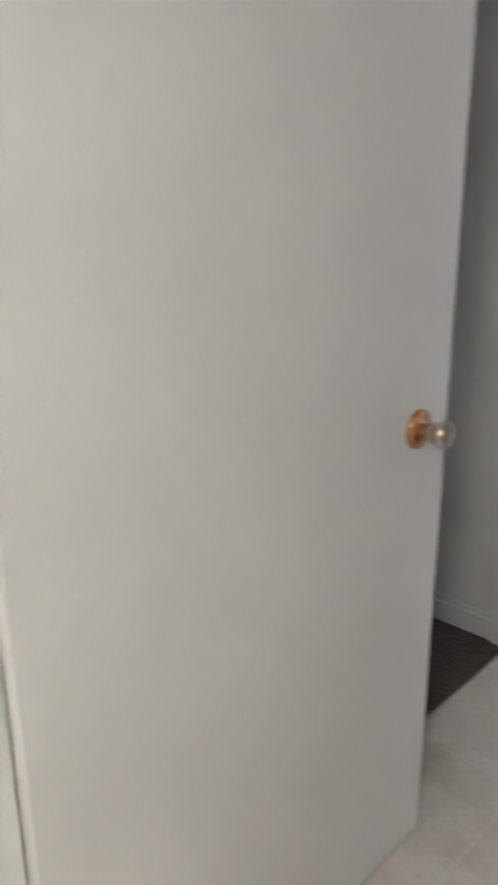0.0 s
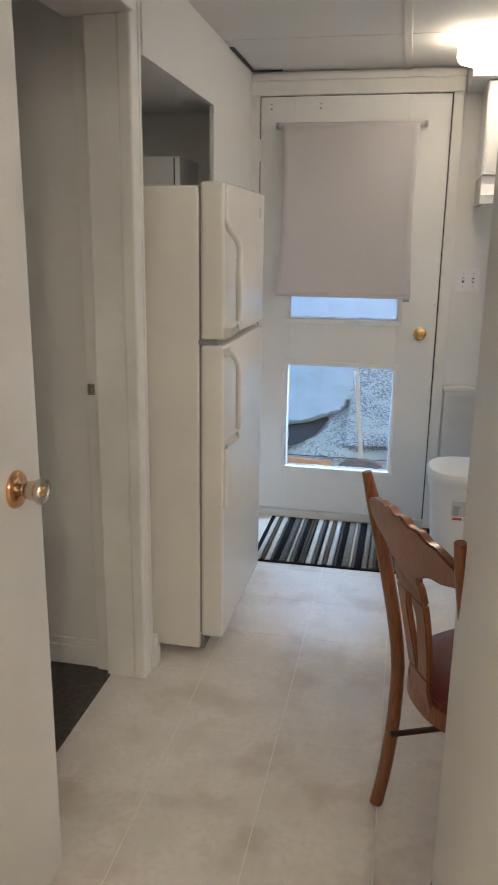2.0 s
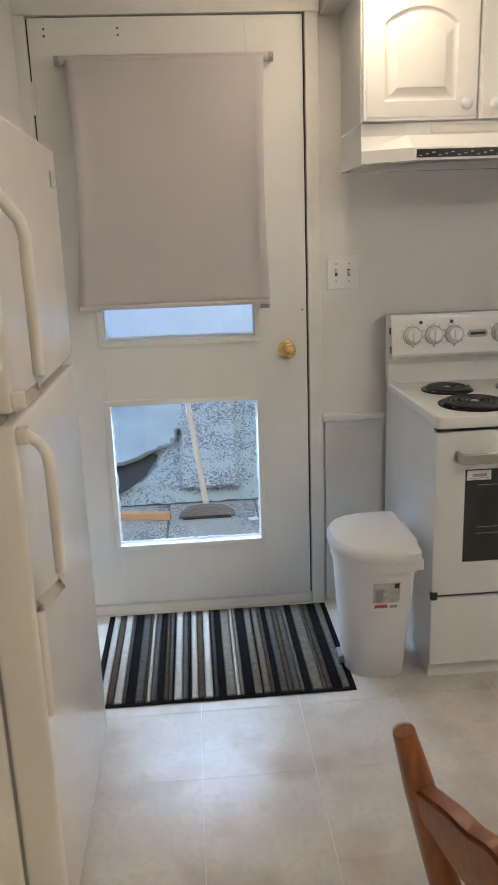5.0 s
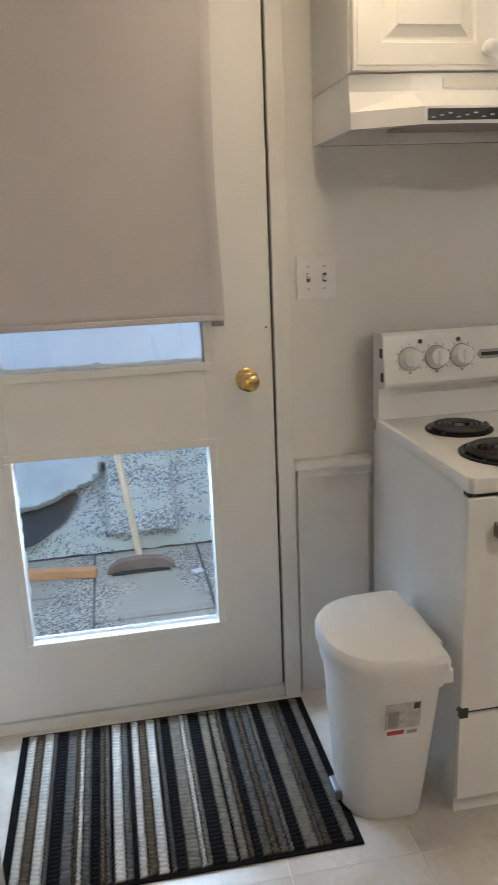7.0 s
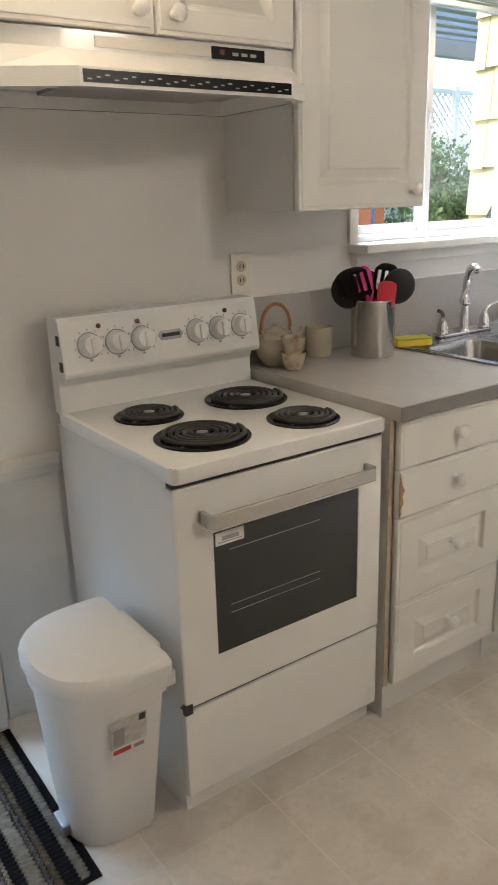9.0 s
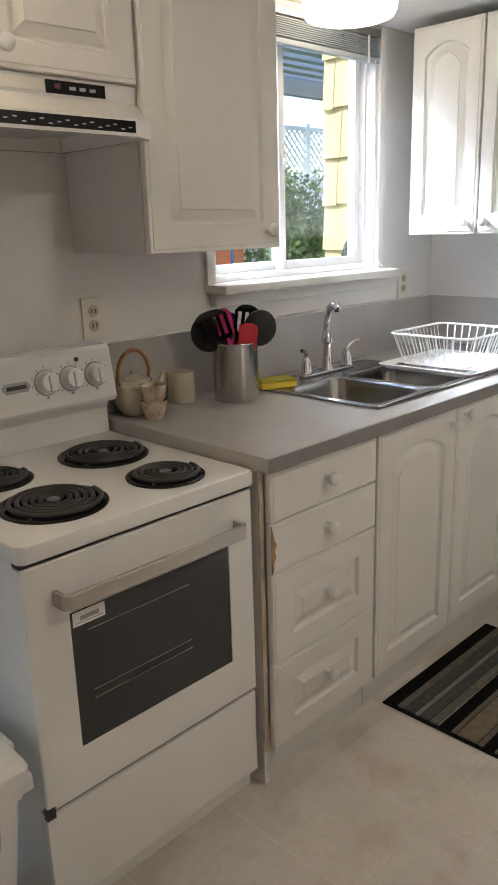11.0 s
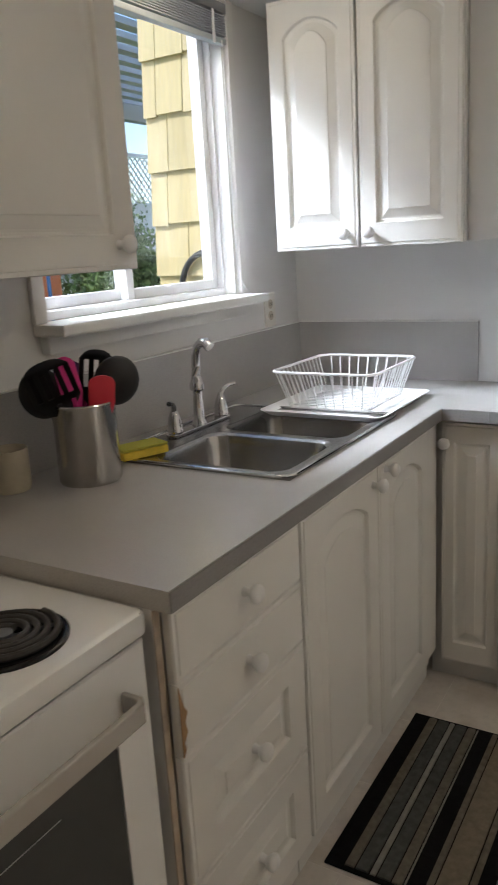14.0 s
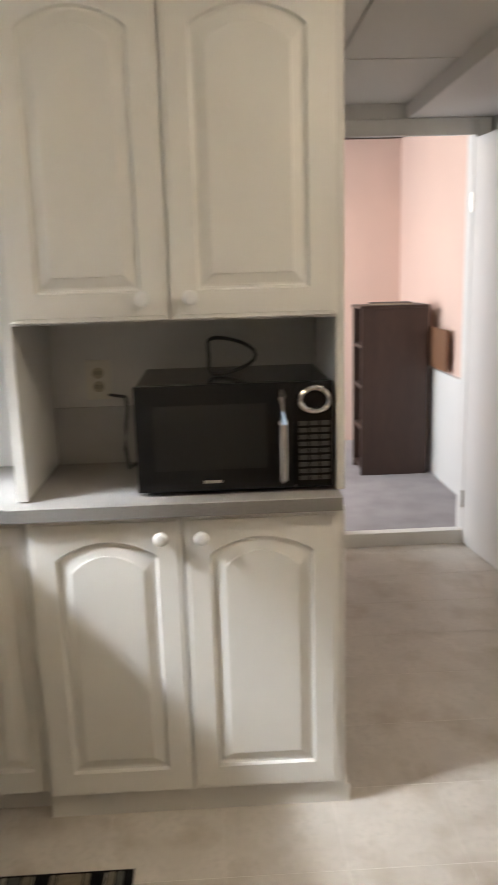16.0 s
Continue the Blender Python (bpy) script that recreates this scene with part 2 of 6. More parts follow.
M_IVORY = mat("ivory_plastic", (0.74, 0.71, 0.64), 0.4, vary=0.02, bump=0.0)
M_RECEPT = mat("tan_socket_plastic", (0.50, 0.44, 0.34), 0.45, vary=0.03, bump=0.0)
M_DARK = mat("dark_slot", (0.03, 0.03, 0.03), 0.6)
M_SHADE = mat("roller_blind_fabric", (0.56, 0.53, 0.535), 0.85, vary=0.03, scale=3, grain=0.06, grain_scale=500, bump=0.12, bump_scale=600)
M_WOOD = mat("stained_chair_wood", (0.235, 0.075, 0.024), 0.3, vary=0.25, scale=4, grain=0.35, grain_scale=40, bump=0.05, bump_scale=80, stretch=(4, 4, 0.6), coat=0.3)
M_VINYL = mat("burgundy_vinyl", (0.13, 0.016, 0.018), 0.34, vary=0.15, scale=8, bump=0.12, bump_scale=260)
M_TABLE = mat("honey_wood", (0.50, 0.27, 0.09), 0.35, vary=0.15, scale=5, grain=0.2, grain_scale=30, stretch=(0.4, 5, 1), bump=0.04)
M_CARPET = mat("dark_carpet", (0.075, 0.066, 0.055), 0.95, vary=0.3, scale=60, bump=0.8, bump_scale=500)
M_CARPET2 = mat("grey_carpet", (0.33, 0.31, 0.32), 0.95, vary=0.12, scale=6, bump=0.6, bump_scale=400)
M_PINK = mat("pink_wall_paint", (0.72, 0.53, 0.45), 0.7, vary=0.04, scale=1.5, bump=0.1)
M_BOOK = mat("dark_brown_veneer", (0.055, 0.030, 0.022), 0.45, vary=0.15, grain=0.2, grain_scale=30, stretch=(4, 4, 0.4))
M_GLASS = glass("window_glass")
M_YARN_BLACK = mat("black_yarn", (0.008, 0.008, 0.009), 0.95, vary=0.3, scale=60, bump=0.7, bump_scale=420)
M_YARN_GREY = mat("grey_yarn", (0.095, 0.09, 0.083), 0.95, vary=0.2, scale=60, bump=0.7, bump_scale=420)
M_YARN_WHITE = mat("ivory_yarn", (0.46, 0.44, 0.40), 0.95, vary=0.12, scale=60, bump=0.7, bump_scale=420)
M_YARN_BROWN = mat("brown_yarn", (0.085, 0.065, 0.047), 0.95, vary=0.2, scale=60, bump=0.7, bump_scale=420)
M_YARN_TAN = mat("tan_yarn", (0.21, 0.18, 0.135), 0.95, vary=0.15, scale=60, bump=0.7, bump_scale=420)
M_YARN_TAUPE = mat("taupe_yarn", (0.17, 0.15, 0.12), 0.95, vary=0.2, scale=60, bump=0.7, bump_scale=420)
M_YARN_SLATE = mat("slate_yarn", (0.085, 0.09, 0.085), 0.95, vary=0.2, scale=60, bump=0.7, bump_scale=420)
M_YARN_PALE = mat("pale_grey_yarn", (0.27, 0.26, 0.225), 0.95, vary=0.15, scale=60, bump=0.7, bump_scale=420)
for _m in (M_YARN_BLACK, M_YARN_GREY, M_YARN_BROWN, M_YARN_SLATE, M_YARN_TAUPE, M_YARN_TAN, M_YARN_PALE, M_YARN_WHITE):
    _m.node_tree.nodes["Principled BSDF"].inputs["Specular IOR Level"].default_value = 0.12
M_BLACK.node_tree.nodes["Principled BSDF"].inputs["Specular IOR Level"].default_value = 0.3
M_LAMP = glow("lamp_diffuser", (1.0, 0.76, 0.48), 2.0)
M_LAMP_FIRST = glow("first_room_diffuser", (1.0, 0.78, 0.50), 15.0)
M_LAMP_SINK = glow("sink_lamp_diffuser", (1.0, 0.80, 0.55), 0.9)
M_LAMP_ADDED = glow("added_lamp_diffuser", (1.0, 0.84, 0.64), 4.8)
M_TIN = mat("grey_metal", (0.35, 0.35, 0.36), 0.4, 0.8)

# ---- structure ----
H = 2.21


def wall(name, boxes, material=M_WALL, label="white painted plaster wall"):
    bm = box(*boxes[0])
    plus(bm, *[box(*b) for b in boxes[1:]])
    return tagged(part(name, bm, material), label, "wall", kind="structure")


# north wall with the outer door and the window
wall("wall_north", [(-1.62, -0.74, 3.83, 4.05, 0, 2.4), (-0.74, 0.215, 3.83, 4.05, 2.105, 2.4), (0.215, 1.56, 3.83, 4.05, 0, 2.4), (1.56, 2.425, 3.83, 3.955, 0, 1.205), (1.56, 2.425, 3.83, 3.955, 2.08, 2.4), (2.425, 2.96, 3.83, 3.955, 0, 2.4)])
wall("wall_east", [(2.84, 2.96, 2.17, 3.83, 0, 2.4)])
# kitchen's south side, and the passage by which the walk comes in
wall("wall_south", [(0.29, 4.52, 0.99, 1.11, 0, 2.4)])
wall("wall_passage", [(0.17, 0.29, 0.39, 1.40, 0, 2.4)])
wall("wall_west", [(-0.95, -0.75, 0.39, 1.36, 0, 2.4), (-0.95, -0.75, 1.36, 2.135, 2.03, 2.4), (-0.93, -0.76, 2.152, 2.215, 0, 2.4), (-0.768, -0.75, 2.215, 3.05, 1.945, 2.4), (-0.768, -0.75, 3.05, 3.83, 0, 2.4)])
wall("wall_niche", [(-1.42, -1.30, 2.16, 3.83, 0, 2.4), (-1.30, -0.93, 2.16, 2.20, 0, 2.4)], label="shaded white wall behind the refrigerator")
wall("wall_niche_north", [(-1.30, -0.77, 3.40, 3.46, 0, 2.4)], label="shaded white end wall of the refrigerator niche")
wall("wall_entry", [(-1.6, -0.72, 0.27, 0.39, 0, 2.4), (0.24, 1.6, 0.27, 0.39, 0, 2.4), (-0.72, 0.24, 0.27, 0.39, 2.06, 2.4)])
wall("wall_start_room", [(-1.72, -1.60, -2.4, 0.39, 0, 2.4), (1.6, 1.72, -2.4, 0.39, 0, 2.4), (-1.72, 1.72, -2.52, -2.4, 0, 2.4)])
wall("wall_side_room", [(-2.3, -0.95, 0.39, 0.44, 0, 2.4), (-2.35, -2.3, 0.39, 2.2, 0, 2.4), (-2.3, -1.42, 2.16, 2.20, 0, 2.4)], label="plain wall of the dark side room")
# the room beyond the hall
wall("wall_hall_end", [(4.42, 4.52, 1.93, 2.9, 0, 2.4), (4.42, 4.52, 1.20, 1.93, 2.10, 2.4), (4.42, 4.52, 1.11, 1.20, 0, 2.4)])
wall("wall_hall_north", [(2.96, 4.42, 2.17, 2.29, 0, 2.4)])
wall("wall_far_room", [(6.75, 6.85, 0.85, 4.0, 0, 2.6), (4.52, 6.75, 0.85, 0.99, 0, 2.6), (4.52, 5.0, 3.9, 4.0, 0, 2.6), (6.3, 6.75, 3.9, 4.0, 0, 2.6), (5.0, 6.3, 3.9, 4.0, 0, 0.9), (5.0, 6.3, 3.9, 4.0, 2.1, 2.6)], M_PINK, "pink painted wall of the far room")
wall("wall_far_wainscot", [(4.53, 6.74, 0.99, 1.02, 0.06, 0.78)], M_WALL, "white lower wall panel in the far room")

ceil = box(-2.35, 4.52, -2.5, 4.05, H + 0.012, H + 0.10)
gap = 0.003
for i in range(-2, 4):
    for j in range(-2, 4):
        x0, y0 = -0.025 + i * 1.22, 0.16 + j * 0.61 * 2
        if x0 + 1.22 > -2.3 and x0 < 4.5:
            for k in range(2):
                if y0 + k * 0.61 > 3.7:
                    continue
                plus(ceil, box(x0 + gap, x0 + 1.22 - gap, y0 + k * 0.61 + gap, min(3.829, y0 + k * 0.61 + 0.61 - gap), H, H + 0.0125, 0.002, 1))
for i in range(-1, 4):
    plus(ceil, box(-0.041 + i * 1.22, -0.009 + i * 1.22, 0.42, 3.828, H - 0.004, H + 0.001, 0.0015, 1))
tagged(part("ceiling", ceil, M_CEIL), "off-white ceiling of large square panels", "ceiling", kind="structure")
tagged(part("ceiling_far_room", box(4.52, 6.85, 0.85, 4.0, 2.42, 2.5), M_PINK), "pale ceiling of the far room", "ceiling", kind="structure")
soff = plus(box(0.24, 2.84, 3.45, 3.83, 2.10, H, 0.003), box(2.40, 2.84, 2.17, 3.45, 2.10, H, 0.003), box(2.96, 4.42, 1.11, 1.53, 2.14, H, 0.003))
tagged(part("trim_soffit", soff, M_WALL), "white boxed soffit over the cabinets", "soffit", kind="structure")
tagged(part("ceiling_niche", box(-1.5, -0.768, 2.2, 3.40, 1.97, 2.12), M_WALL), "white ceiling of the refrigerator niche", "ceiling", kind="structure")

floor = tagged(part("floor", box(-0.875, 4.46, -2.5, 4.05, -0.06, -0.0007), M_JOINT), "beige vinyl tile floor", "floor", kind="structure")
tagged(part("floor_niche", box(-1.62, -0.875, 2.14, 3.83, -0.06, -0.002), M_FLOOR), "beige vinyl floor under the refrigerator", "floor", kind="structure")
tagged(part("floor_start_room", box(-1.72, -0.875, -2.5, 0.39, -0.06, -0.002), M_FLOOR), "beige vinyl floor of the first room", "floor", kind="structure")
tagged(part("carpet_side_room", box(-2.35, -0.878, 0.39, 2.16, -0.06, 0.004), M_CARPET), "dark brown looped carpet", "carpet", kind="structure")
tagged(part("carpet_far_room", box(4.46, 6.85, 0.85, 4.0, -0.06, 0.06), M_CARPET2), "grey carpet of the far room", "carpet", kind="structure")

# solid dark strips under the panels; their colour is the open joint's shade
tagged(part("trim_ceiling_gap", plus(box(-0.749, -0.728, 3.30, 3.776, H - 0.006, H - 0.0045), box(-0.728, -0.60, 3.745, 3.776, H - 0.006, H - 0.0045)), mat("shadow_gap", (0.05, 0.05, 0.05), 0.8)), "dark strips painted as the shaded open joint at the ceiling's edge", "gap", kind="structure")

# trims
def trim(name, bm, label="white painted wooden trim", category="trim"):
    return tagged(part(name, bm, M_TRIM), label, category, kind="structure")


side = plus(box(-0.792, -0.748, 2.112, 2.172, 0, 2.09, 0.010, 3), box(-0.886, -0.790, 2.116, 2.152, 0, 2.03, 0.003), box(-0.930, -0.886, 2.136, 2.1525, 0, 2.03, 0.003), box(-0.765, -0.746, 2.172, 2.190, 0, 2.09, 0.005), box(-0.762, -0.735, 1.335, 2.112, 2.03, 2.09, 0.006), box(-0.762, -0.735, 1.29, 1.345, 0, 2.09, 0.006))
trim("trim_side_doorway", side, "white door casing of the side doorway")
trim("baseboard", plus(box(-0.765, -0.742, 2.190, 2.235, 0, 0.11, 0.006), box(-0.765, -0.736, 2.190, 2.240, 0.0, 0.075, 0.008)), "short painted baseboard end", "baseboard")
trim("baseboard_side_room", plus(box(-2.3, -0.931, 2.145, 2.16, 0.004, 0.075, 0.003), box(-2.3, -0.931, 2.152, 2.16, 0.075, 0.10, 0.003)), "white baseboard in the side room", "baseboard")
trim("trim_strike", plus(box(-0.924, -0.900, 2.1335, 2.1365, 0.965, 1.0, 0.001), box(-0.918, -0.905, 2.128, 2.134, 0.974, 0.992, 0.002)), "worn metal strike plate").data.materials[0] = M_NICKEL
trim("trim_outer_door", plus(box(-0.752, -0.712, 3.79, 3.832, 0, 2.16, 0.003), box(0.185, 0.232, 3.79, 3.832, 0, 2.16, 0.003), box(-0.752, 0.232, 3.785, 3.832, 2.102, 2.165, 0.003), box(-0.75, 0.235, 3.775, 3.832, 2.165, 2.195, 0.006), box(-0.712, 0.185, 3.80, 3.99, 0.0, 0.035, 0.004)), "white painted outer door frame")
# dark strips between leaf and frame; the gap's shade is put into colour
tagged(part("trim_weatherstrip", plus(box(-0.714, -0.704, 3.812, 3.826, 0.04, 2.10), box(0.177, 0.187, 3.812, 3.826, 0.04, 2.10), box(-0.706, 0.179, 3.812, 3.826, 2.096, 2.104)), M_DARK), "dark strips painted as the shade in the outer door's gaps", "trim", kind="structure")
trim("trim_chair_rail", plus(box(0.232, 0.47, 3.795, 3.832, 0.725, 0.755, 0.008), box(0.245, 0.47, 3.806, 3.832, 0.70, 0.727, 0.003), box(0.245, 0.465, 3.815, 3.832, 0.0, 0.72, 0.002)), "white chair rail over a painted panel")
trim("trim_hall_doorway", plus(box(4.395, 4.42, 1.125, 1.198, 0, 2.14, 0.006), box(4.395, 4.42, 1.198, 2.0, 2.06, 2.14, 0.006), box(4.40, 4.46, 1.20, 1.93, -0.003, 0.075, 0.006)), "white casing and sill of the hall doorway")
trim("trim_entry", plus(box(-0.72, -0.70, 0.27, 0.40, 0, 2.06, 0.003), box(0.22, 0.24, 0.27, 0.39, 0, 2.06, 0.003)), "white door jamb of the entry")

# ---- doors ----
def knob_round(centre, way, material, r=0.027, reach=0.06, rose=0.032):
    """A turned door knob with its rose, pointing along way."""
    bm = lathe([(rose, 0), (rose, 0.006), (rose * 0.8, 0.011), (0.012, 0.013), (0.011, 0.024), (r * 0.7, 0.030), (r, 0.042), (r * 0.96, reach - 0.006), (r * 0.7, reach), (0.0, reach + 0.001)], n=24)
    return moved(bm, Matrix.Translation(centre) @ Vector(way).to_track_quat("Z", "Y").to_matrix().to_4x4())


def outer_door():
    d = thing("door_1", -0.26, 3.80, 0.04, "white painted outer door with two glass panes, closed", "door", kind="structure")
    xs, zs = (-0.706, -0.542, -0.010, 0.179), (0.045, 0.285, 0.825, 1.06, 1.80, 2.098)
    y0, y1 = 3.80, 3.845
    bm = box(xs[0], xs[1], y0, y1, zs[0], zs[5], 0.002)
    plus(bm, box(xs[2], xs[3], y0, y1, zs[0], zs[5], 0.002))
    for a, b in ((zs[0], zs[1]), (zs[2], zs[3]), (zs[4], zs[5])):
        plus(bm, box(xs[1], xs[2], y0, y1, a, b))
    part("door_leaf", bm, M_DOOR, d)
    for a, b in ((zs[1], zs[2]), (zs[3], zs[4])):
        w = 0.022
        fr = plus(box(xs[1] - w, xs[2] + w, y0 - 0.008, y0 + 0.001, a - w, a, 0.003), box(xs[1] - w, xs[2] + w, y0 - 0.008, y0 + 0.001, b, b + w, 0.003), box(xs[1] - w, xs[1], y0 - 0.008, y0 + 0.001, a, b, 0.003), box(xs[2], xs[2] + w, y0 - 0.008, y0 + 0.001, a, b, 0.003))
        f = part("glazing_bead", fr, M_DOOR, d)
        p = part("pane", box(xs[1] - 0.004, xs[2] + 0.004, 3.818, 3.822, a - 0.004, b + 0.004), M_GLASS, d, "clear glass pane")
        p.visible_shadow = False
        rr = random.Random(int(a * 100))
        lows = [(xs[1], a + 0.001)] + [(xs[1] + (xs[2] - xs[1]) * q / 30, a + 0.008 + 0.007 * rr.random()) for q in range(31)] + [(xs[2], a + 0.001)]
        part("paint_smear", prism(lows, "y", 3.8165, 3.8178), M_SMEAR, p, "pale paint smeared on the pane's edge")
        for side, sg in ((xs[1], 1), (xs[2], -1)):
            edge = [(side, a + 0.012)] + [(side + sg * (0.002 + 0.006 * rr.random()), a + 0.012 + (b - a - 0.02) * q / 30) for q in range(31)] + [(side, b - 0.008)]
            part("paint_smear", prism(edge, "y", 3.8165, 3.8178), M_SMEAR, p)
    k = part("door_knob", knob_round((0.105, 3.80, 1.005), (0, -1, 0), M_BRASS), M_BRASS, d, "polished brass door knob", True)
    part("latch_plate", box(0.176, 0.1805, 3.806, 3.84, 0.965, 1.05, 0.001), M_BRASS, d)
    for z in (1.86, 0.35):
        part("hinge", plus(tube([(-0.709, 3.795, z - 0.05), (-0.709, 3.795, z + 0.05)], 0.006), box(-0.73, -0.69, 3.797, 3.8015, z - 0.05, z + 0.05, 0.001)), M_TRIM, d, "painted butt hinge")
    for x in (-0.655, -0.42):
        for z in (2.045, 2.065):
            part("screw_hole", box(x - 0.003, x + 0.003, 3.7985, 3.8005, z - 0.003, z + 0.003), M_DARK, d)
    part("peg_hole", box(0.162, 0.167, 3.7985, 3.8005, 1.142, 1.147), M_DARK, d)


def roller_blind():
    b = thing("roller_blind", -0.28, 3.78, 1.17, "grey fabric roller blind pulled part way down on the outer door", "blind")
    part("tube", tube([(-0.612, 3.765, 1.965), (0.066, 3.765, 1.965)], 0.014, 14), M_SHADE, b, "", True)
    for x in (-0.622, 0.064):
        part("bracket", plus(box(x, x + 0.006, 3.764, 3.80, 1.952, 1.978, 0.002), tube([(x - 0.003, 3.765, 1.965), (x + 0.013, 3.765, 1.965)], 0.015, 16)), M_TIN, b, "grey end cap and bracket")
    bm = bmesh.new()
    nx, nz = 24, 30
    grid = []
    for j in range(nz + 1):
        t = j / nz
        row = []
        for i in range(nx + 1):
            s = i / nx
            curl = 0.034 * (abs(2 * s - 1) ** 7) * math.sin(math.pi * min(1, t * 1.02))
            x0 = -0.592 - 0.028 * t + 0.024 * math.sin(3.0 * t)
            x1 = 0.044 - 0.013 * math.sin(math.pi * min(1, t * 0.97)) ** 1.2 + 0.004 * t
            row.append(bm.verts.new((x0 + (x1 - x0) * s, 3.751 - curl + 0.006 * t + 0.003 * math.sin(5 * s + 4 * t), 1.965 - t * 0.788)))
        grid.append(row)
    for j in range(nz):
        for i in range(nx):
            bm.faces.new((grid[j][i], grid[j][i + 1], grid[j + 1][i + 1], grid[j + 1][i]))
    f = part("fabric", bm, M_SHADE, b, "", True)
    s = f.modifiers.new("thick", "SOLIDIFY")
    s.thickness = 0.0012
    part("hem_bar", box(-0.614, 0.046, 3.750, 3.760, 1.174, 1.190, 0.004), M_SHADE, b, "hem with a stiffening bar")
    part("hem_end", box(0.012, 0.044, 3.754, 3.766, 1.160, 1.174, 0.003), M_TIN, b)


def flush_door(name, x, y, z, m, width, height, knob_x, material, knob_material, label, knob=True):
    """A plain slab in its own frame: hinge at the origin, along +x, front face at y = 0."""
    d = new(name)
    d.matrix_world = m
    BASE[d.name] = Vector((0, 0, 0))
    tagged(d, label, "door", kind="structure")
    part("door_leaf", box(0, width, 0, 0.035, 0.008, height, 0.002), material, d)
    if knob:
        at = Matrix.Translation((knob_x, 0, 0.968)) @ pose(0, 0, 0, 90)
        k = part("door_knob", moved(lathe([(0.0125, 0.013), (0.0125, 0.020), (0.0165, 0.024), (0.0185, 0.030), (0.0205, 0.042), (0.0235, 0.048), (0.0260, 0.052), (0.0260, 0.058), (0.024, 0.061), (0.0215, 0.060), (0.0205, 0.057), (0.0, 0.055)], n=32), at), knob_material, d, "worn nickel drum knob", True)
        part("knob_button", moved(lathe([(0.009, 0.0552), (0.009, 0.059), (0.007, 0.061), (0.0, 0.0615)], n=20), at), M_BRASS, k, "brass key button", True)
        part("rose", moved(lathe([(0.037, 0), (0.037, 0.004), (0.034, 0.0085), (0.026, 0.0125), (0.015, 0.0145), (0.0125, 0.016)], n=32), at), M_COPPER, d, "copper-toned rose", True)
        part("latch_plate", box(width - 0.0005, width + 0.001, 0.006, 0.029, 0.92, 1.01, 0.0), knob_material, d)
    for h in (0.25, 1.75):
        part("hinge", tube([(-0.003, -0.004, h - 0.045), (-0.003, -0.004, h + 0.045)], 0.006), knob_material, d)
    return d


M_SMEAR = mat("pale_paint_smear", (0.74, 0.80, 0.86), 0.6)
outer_door()
roller_blind()
flush_door("door_2", 0, 0, 0, pose(-0.681, 0.405, 0, 0, 0, 90), 0.913, 2.03, 0.812, M_SLAB, M_NICKEL, "plain white flush door standing open against the wall")
flush_door("door_3", 0, 0, 0, pose(4.392, 1.205, 0, 0, 0, 186), 0.78, 2.045, 0.7, M_SLAB, M_NICKEL, "cream flush door standing open along the hall", False)


# ---- cabinets ----
def to_north(yf):
    return lambda u, v, w: Vector((u, yf - w, v))


def to_east(xf):
    return lambda u, v, w: Vector((xf - w, u, v))


def panel_door(place, u0, u1, v0, v1, arched=True, thick=0.019, side=0.064, top=0.06, foot=0.066, panel=True):
    """A routed door: slab with eased edges and a raised panel inside a groove, arched at the top or plain."""
    bm = bmesh.new()
    n = 22
    rise = min(0.045, (u1 - u0) * 0.16) if arched else 0.0

    def outline(d):
        a, b, c = u0 + side + d, u1 - side - d, v0 + foot + d
        e = v1 - top - rise - d
        pts = [(a, c), (b, c)]
        for k in range(n + 1):
            s = k / n
            pts.append((b + (a - b) * s, e + rise * math.sin(math.pi * s) ** 0.75))
        return pts

    def rim(d):
        pts = [(u0 + d, v0 + d), (u1 - d, v0 + d)]
        for k in range(n + 1):
            pts.append((u1 - d + (u0 - u1 + 2 * d) * k / n, v1 - d))
        return pts
    loops = [(rim(0), 0.0), (rim(0), thick - 0.006), (rim(0.002), thick - 0.002), (rim(0.006), thick - 0.0022), (rim(0.010), thick - 0.0022), (rim(0.0115), thick)]
    if panel:
        loops += [(outline(0), thick), (outline(0.002), thick - 0.004), (outline(0.004), thick - 0.010), (outline(0.009), thick - 0.0115), (outline(0.014), thick - 0.011), (outline(0.036), thick - 0.0025), (outline(0.0375), thick - 0.0006), (outline(0.040), thick - 0.0003)]
    rings = [[bm.verts.new(place(u, v, w)) for u, v in pts] for pts, w in loops]
    k = len(rings[0])
    for a, b in zip(rings, rings[1:]):
        for i in range(k):
            bm.faces.new((a[i], a[(i + 1) % k], b[(i + 1) % k], b[i]))
    bm.faces.new(rings[0][::-1])
    bm.faces.new(rings[-1])
    bmesh.ops.recalc_face_normals(bm, faces=bm.faces)
    return bm


KNOB = [(0.010, 0), (0.0085, 0.004), (0.0075, 0.012), (0.011, 0.016), (0.0165, 0.021), (0.0180, 0.026), (0.0172, 0.031), (0.012, 0.0355), (0.0, 0.037)]


def knob(place, u, v, w, parent):
    a, b = place(u, v, w), place(u, v, w + 1)
    bm = moved(lathe(KNOB, n=18), Matrix.Translation(a) @ (b - a).to_track_quat("Z", "Y").to_matrix().to_4x4())
    return part("knob", bm, M_PLASTIC, parent, "white round knob", True)


def door_of(parent, place, u0, u1, v0, v1, knob_at, **kw):
    d = part("door", panel_door(place, u0, u1, v0, v1, **kw), M_CAB, parent)
    if knob_at:
        knob(place, *knob_at, 0.019, d)
    return d


